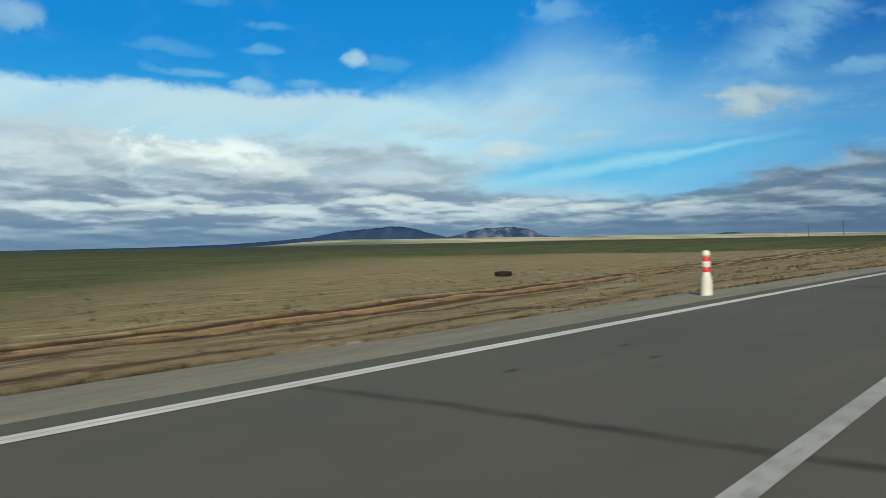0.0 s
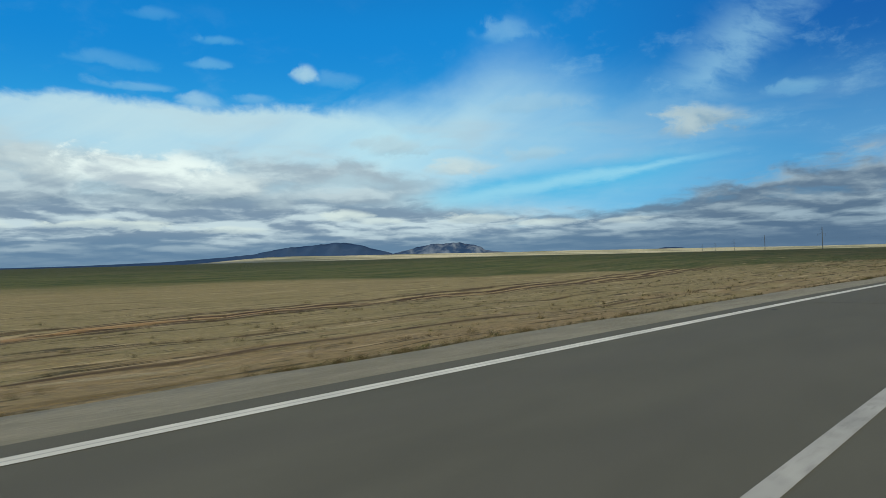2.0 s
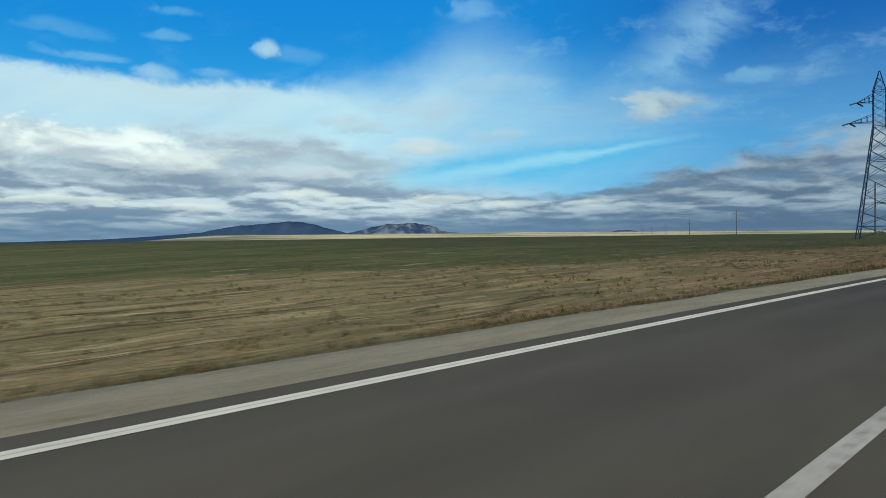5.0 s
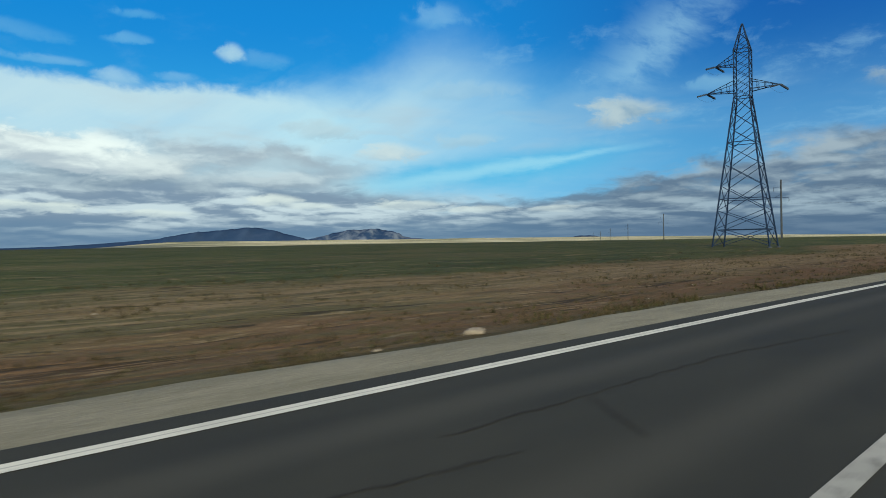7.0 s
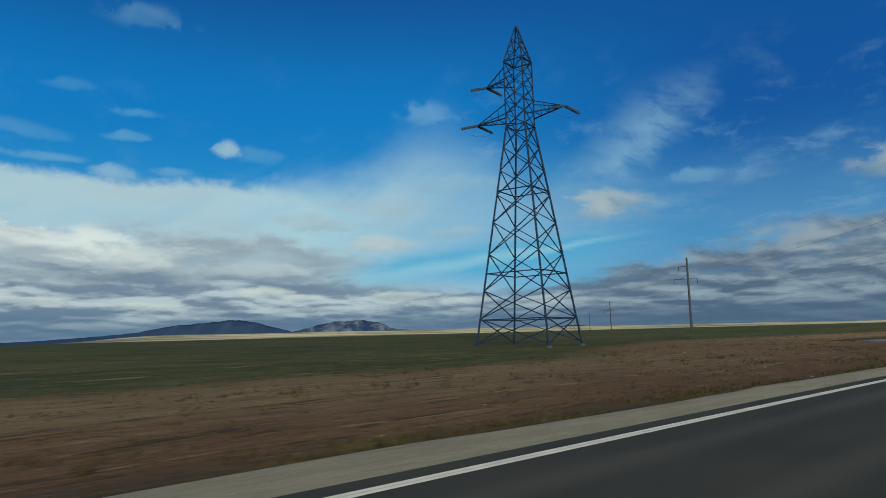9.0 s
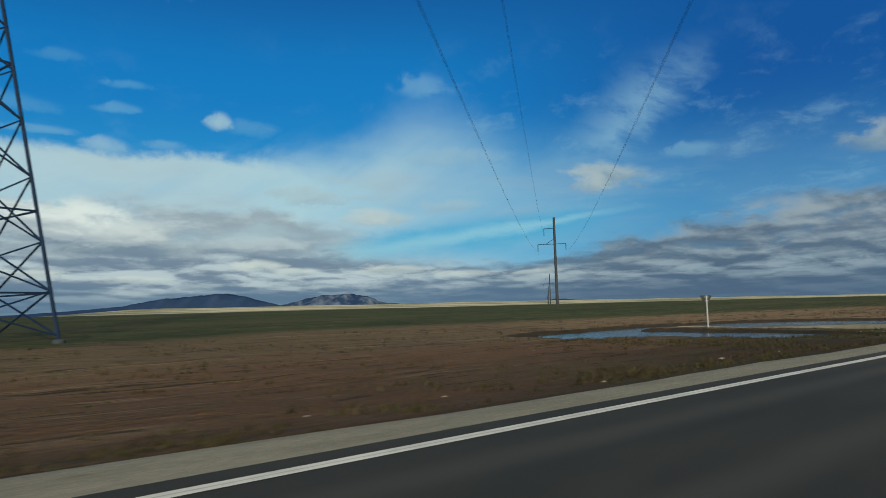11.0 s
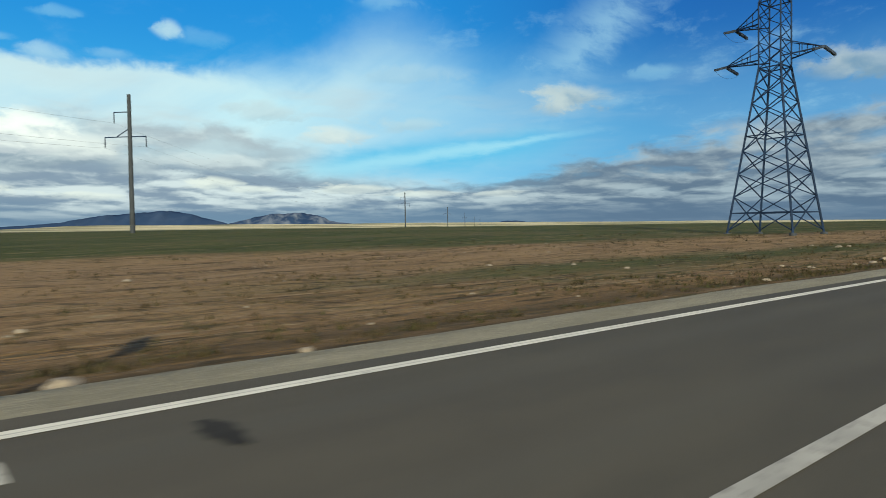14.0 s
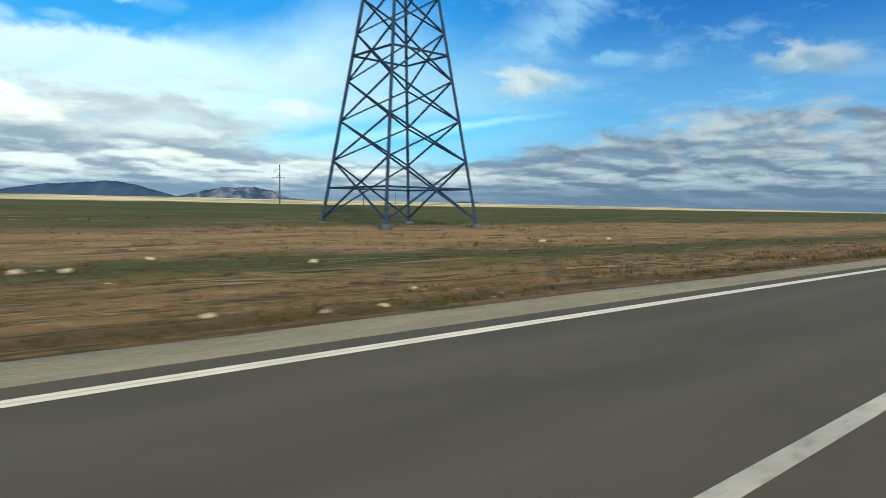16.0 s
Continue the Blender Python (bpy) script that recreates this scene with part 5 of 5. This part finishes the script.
for s0, d0, s1, d1, seed in ((309.8, 5.6, 311.3, 5.55, 20), (312.0, 5.28, 312.9, 5.26, 21), (313.3, 5.40, 314.6, 5.24, 15), (314.9, 5.22, 316.6, 5.12, 16), (316.8, 5.12, 317.8, 5.18, 17), (318.1, 5.18, 319.1, 5.10, 18), (311.8, 3.24, 312.5, 3.10, 14), (312.55, 3.08, 313.3, 2.82, 19)):
    rng = random.Random(seed)
    n = 14
    pts = [(s0 + (s1 - s0) * k / n, d0 + (d1 - d0) * k / n + rng.uniform(-0.035, 0.035)) for k in range(n + 1)]
    half = [0.003 + 0.016 * math.sin(math.pi * k / n) * rng.uniform(0.4, 1.2) for k in range(n + 1)]
    tagged(ribbon("tar_seam", pts, half, 0.0045, TAR, "thin broken crack along the asphalt", "road crack", z_at=lambda a, b: np.where(b > 5.25, apron_z(a, b), 0.0)), group="tar seams")


# ---- litter on the side road's mouth ----
def rubber_strip(s0, d0):
    at = spot(s0, d0, float(apron_z(np.array(s0), np.array(d0))))
    bm = bmesh.new()
    pts = [Vector((-0.24 + 0.08 * k, 0.02 * math.sin(k * 1.9), 0.025 + 0.012 * math.sin(k * 2.3))) for k in range(7)]
    for p, q in zip(pts, pts[1:]):
        bar(bm, p, q, 0.022, 0.016)
    ob = finish("rubber_strip", bm, RUBBER)
    ob.matrix_basis = pose(at.x, at.y, at.z, 0, 0, turned(s0, 40))
    tagged(ob, "torn strip of black tyre rubber on the asphalt", "debris")


def rubber_scrap(s0, d0):
    at = spot(s0, d0, float(apron_z(np.array(s0), np.array(d0))))
    ob = new("rubber_scrap", STONES[2].copy())
    ob.data.materials[0] = RUBBER
    ob.matrix_basis = pose(at.x, at.y, at.z + 0.01, 0, 0, 20) @ Matrix.Diagonal((0.16, 0.12, 0.12, 1))
    tagged(ob, "small black lump of rubber on the asphalt", "debris")


# ---- stones ----
def stone_mesh(seed):
    rng = random.Random(seed)
    bm = bmesh.new()
    bmesh.ops.create_icosphere(bm, subdivisions=2, radius=0.5)
    for v in bm.verts:
        v.co *= 1 + 0.45 * noise.noise(v.co * 2.4 + Vector((seed * 3.1, 0, 0)))
        v.co.z *= 0.62
        if v.co.z < -0.16:
            v.co.z = -0.16
    me = bpy.data.meshes.new("stone")
    bm.to_mesh(me)
    bm.free()
    me.materials.append(STONE)
    return me


STONES = [stone_mesh(k) for k in range(5)]


def put_stone(s, d, size, seed):
    ob = new("stone", STONES[seed % 5])
    at = spot(s, d)
    z = float(ground_height(np.array(s), np.array(d)))
    ob.matrix_basis = pose(at.x, at.y, z + 0.06 * size, 0, 0, seed * 73.0) @ Matrix.Diagonal((size, size * 0.85, size * 0.75, 1))
    tagged(ob, "pale beige stone lying on the verge", "stone", "verge stones")


rubber_strip(315.7, 6.6)
rubber_scrap(321.9, 6.3)
rng = random.Random(11)
for s, d, size in ((190.9, 7.6, 0.36), (375.7, 9.6, 0.50), (382.1, 10.3, 0.42), (373.3, 9.3, 0.30), (371.5, 9.3, 0.22), (370.0, 11.3, 0.24), (369.0, 9.9, 0.2), (368.6, 9.6, 0.16), (344.85, 6.75, 0.34), (349.4, 22.8, 0.30), (354.5, 11.8, 0.16), (362.0, 19.3, 0.28), (364.4, 14.4, 0.26), (364.6, 17.1, 0.24), (360.9, 7.6, 0.24), (388.5, 8.8, 0.24), (390.8, 7.9, 0.20), (393.0, 10.0, 0.2), (389.8, 7.9, 0.18), (388.2, 15.8, 0.34), (387.3, 16.0, 0.36), (408.7, 20.5, 0.42), (390.9, 19.1, 0.3), (394.1, 15.8, 0.36), (414.4, 21.0, 0.4), (338.2, 9.2, 0.16), (337.5, 9.6, 0.16), (345.3, 12.9, 0.22), (347.4, 6.8, 0.2), (293.5, 8.9, 0.17), (110.8, 8.3, 0.45), (113.4, 19.9, 0.4), (6.0, 7.9, 0.22)):
    put_stone(s, d, size, int(s))
for k in range(60):
    s, d = rng.uniform(306.5, 313.0), rng.uniform(8.6, 19.0)
    if float(pool(np.array(s), np.array(d))) < -0.04 and s < float(np.interp(d, NOSE[:, 1], NOSE[:, 0])) - 0.5:
        put_stone(s, d, rng.uniform(0.04, 0.11), k + 3)
for k in range(150):
    s = rng.uniform(0, 415) if k < 70 else rng.uniform(335, 415)
    d = 7.3 + rng.random() ** 1.6 * 22
    put_stone(s, d, rng.uniform(0.05, 0.13) * (1.4 if k % 9 == 0 else 1), k)


# ---- dry grass ----
def grass_material():
    m, n, p = material("dry_grass")
    r = n.t.nodes.new("ShaderNodeNewGeometry").outputs["Random Per Island"]
    c = n.mix(n.step(r, 0.2, 0.9), (0.028, 0.024, 0.012), (0.066, 0.051, 0.027))
    c = n.mix(n.step(r, 0.35, 0.0), c, (0.038, 0.048, 0.016))
    set_surface(n, p, c, 0.95)
    p.inputs["Specular IOR Level"].default_value = 0.1
    return m


def grass_clumps(g):
    """Denser, taller bunches, gathered in drifts."""
    n, blades = 9000, 11
    s, d = g.uniform(-5, 425, n), 7.5 + 30 * g.random(n) ** 1.5
    keep = (ripple(s, d * 1.6, 5.5, 9.0) + 0.5 * ripple(s, d, 1.4, 3.0) > 0.25) & ((s > 130) | (g.random(n) < 0.4)) & (pool(s, d) < -0.06) & ~((s > 300) & (s < 341) & (d < 26))
    s, d = s[keep], d[keep]
    x, y = plan(s, d)
    z = ground_height(s, d)
    n = len(s)
    tall = g.uniform(0.06, 0.16, (n, blades)) * g.uniform(0.7, 1.5, (n, 1))
    a, lean, half = g.uniform(0, 2 * np.pi, (n, blades)), g.uniform(0.2, 1.0, (n, blades)), g.uniform(0.010, 0.022, (n, blades))
    spread = g.uniform(0.06, 0.20, (n, 1))
    root = np.stack([x[:, None] + spread * g.normal(0, 1, (n, blades)), y[:, None] + spread * g.normal(0, 1, (n, blades)), z[:, None] - 0.01 + 0 * tall], -1)
    across = np.stack([-np.sin(a), np.cos(a), 0 * a], -1) * half[..., None]
    tip = root + np.stack([np.cos(a) * lean * tall, np.sin(a) * lean * tall, tall], -1)
    return np.stack([root - across, root + across, tip], 2).reshape(-1, 3)


def grass_tufts():
    g = np.random.default_rng(7)
    rim, wide = 9000, 17000
    nose = 2600
    s = np.concatenate([g.uniform(-5, 425, rim), g.uniform(-5, 425, wide), g.uniform(298, 314, nose)])
    d = np.concatenate([7.05 + g.gamma(1.4, 0.55, rim), 7.6 + 22 * g.random(wide) ** 1.5, g.uniform(7.3, 20.0, nose)])
    keep = (ripple(s, d, 3.1, 6.0) + 0.6 * ripple(s, d, 0.9, 8.0) > -0.25) & (pool(s, d) < -0.06)
    begin, stop = np.interp(d, NOSE[:, 1], NOSE[:, 0]), np.interp(d, FLARE[::-1, 1], FLARE[::-1, 0])
    keep &= ~((s > begin - 0.45) & (s < stop + 0.5) & (s > 302) & (s < 341) & (d < 24.5))
    keep &= ~((s > 326) & (s < 340) & (d < 9.8))
    keep &= (s > 130) | (d < 8.2) | (g.random(len(s)) < 0.35)
    s, d = s[keep], d[keep]
    z = ground_height(s, d)
    x, y = plan(s, d)
    n, blades = len(s), 6
    tall = g.uniform(0.04, 0.11, (n, blades)) * np.where(g.random((n, 1)) < 0.1, 1.8, 1.0)
    turn_a, lean = g.uniform(0, 2 * np.pi, (n, blades)), g.uniform(0.2, 0.9, (n, blades))
    half = g.uniform(0.008, 0.02, (n, blades))
    bx = x[:, None] + g.normal(0, 0.07, (n, blades))
    by = y[:, None] + g.normal(0, 0.07, (n, blades))
    bz = z[:, None] + np.zeros((n, blades)) - 0.01
    across = np.stack([-np.sin(turn_a), np.cos(turn_a), 0 * turn_a], -1) * half[..., None]
    root = np.stack([bx, by, bz], -1)
    tip = root + np.stack([np.cos(turn_a) * lean * tall, np.sin(turn_a) * lean * tall, tall], -1)
    verts = np.stack([root - across, root + across, tip], 2).reshape(-1, 3)
    verts = np.concatenate([verts, grass_clumps(g)])
    faces = np.arange(len(verts)).reshape(-1, 3)
    me = bpy.data.meshes.new("dry_grass")
    me.from_pydata(verts.tolist(), [], faces.tolist())
    me.materials.append(grass_material())
    tagged(new("dry_grass", me), "short dry straw-coloured grass tufts along the verge", "grass", kind="stuff")


grass_tufts()
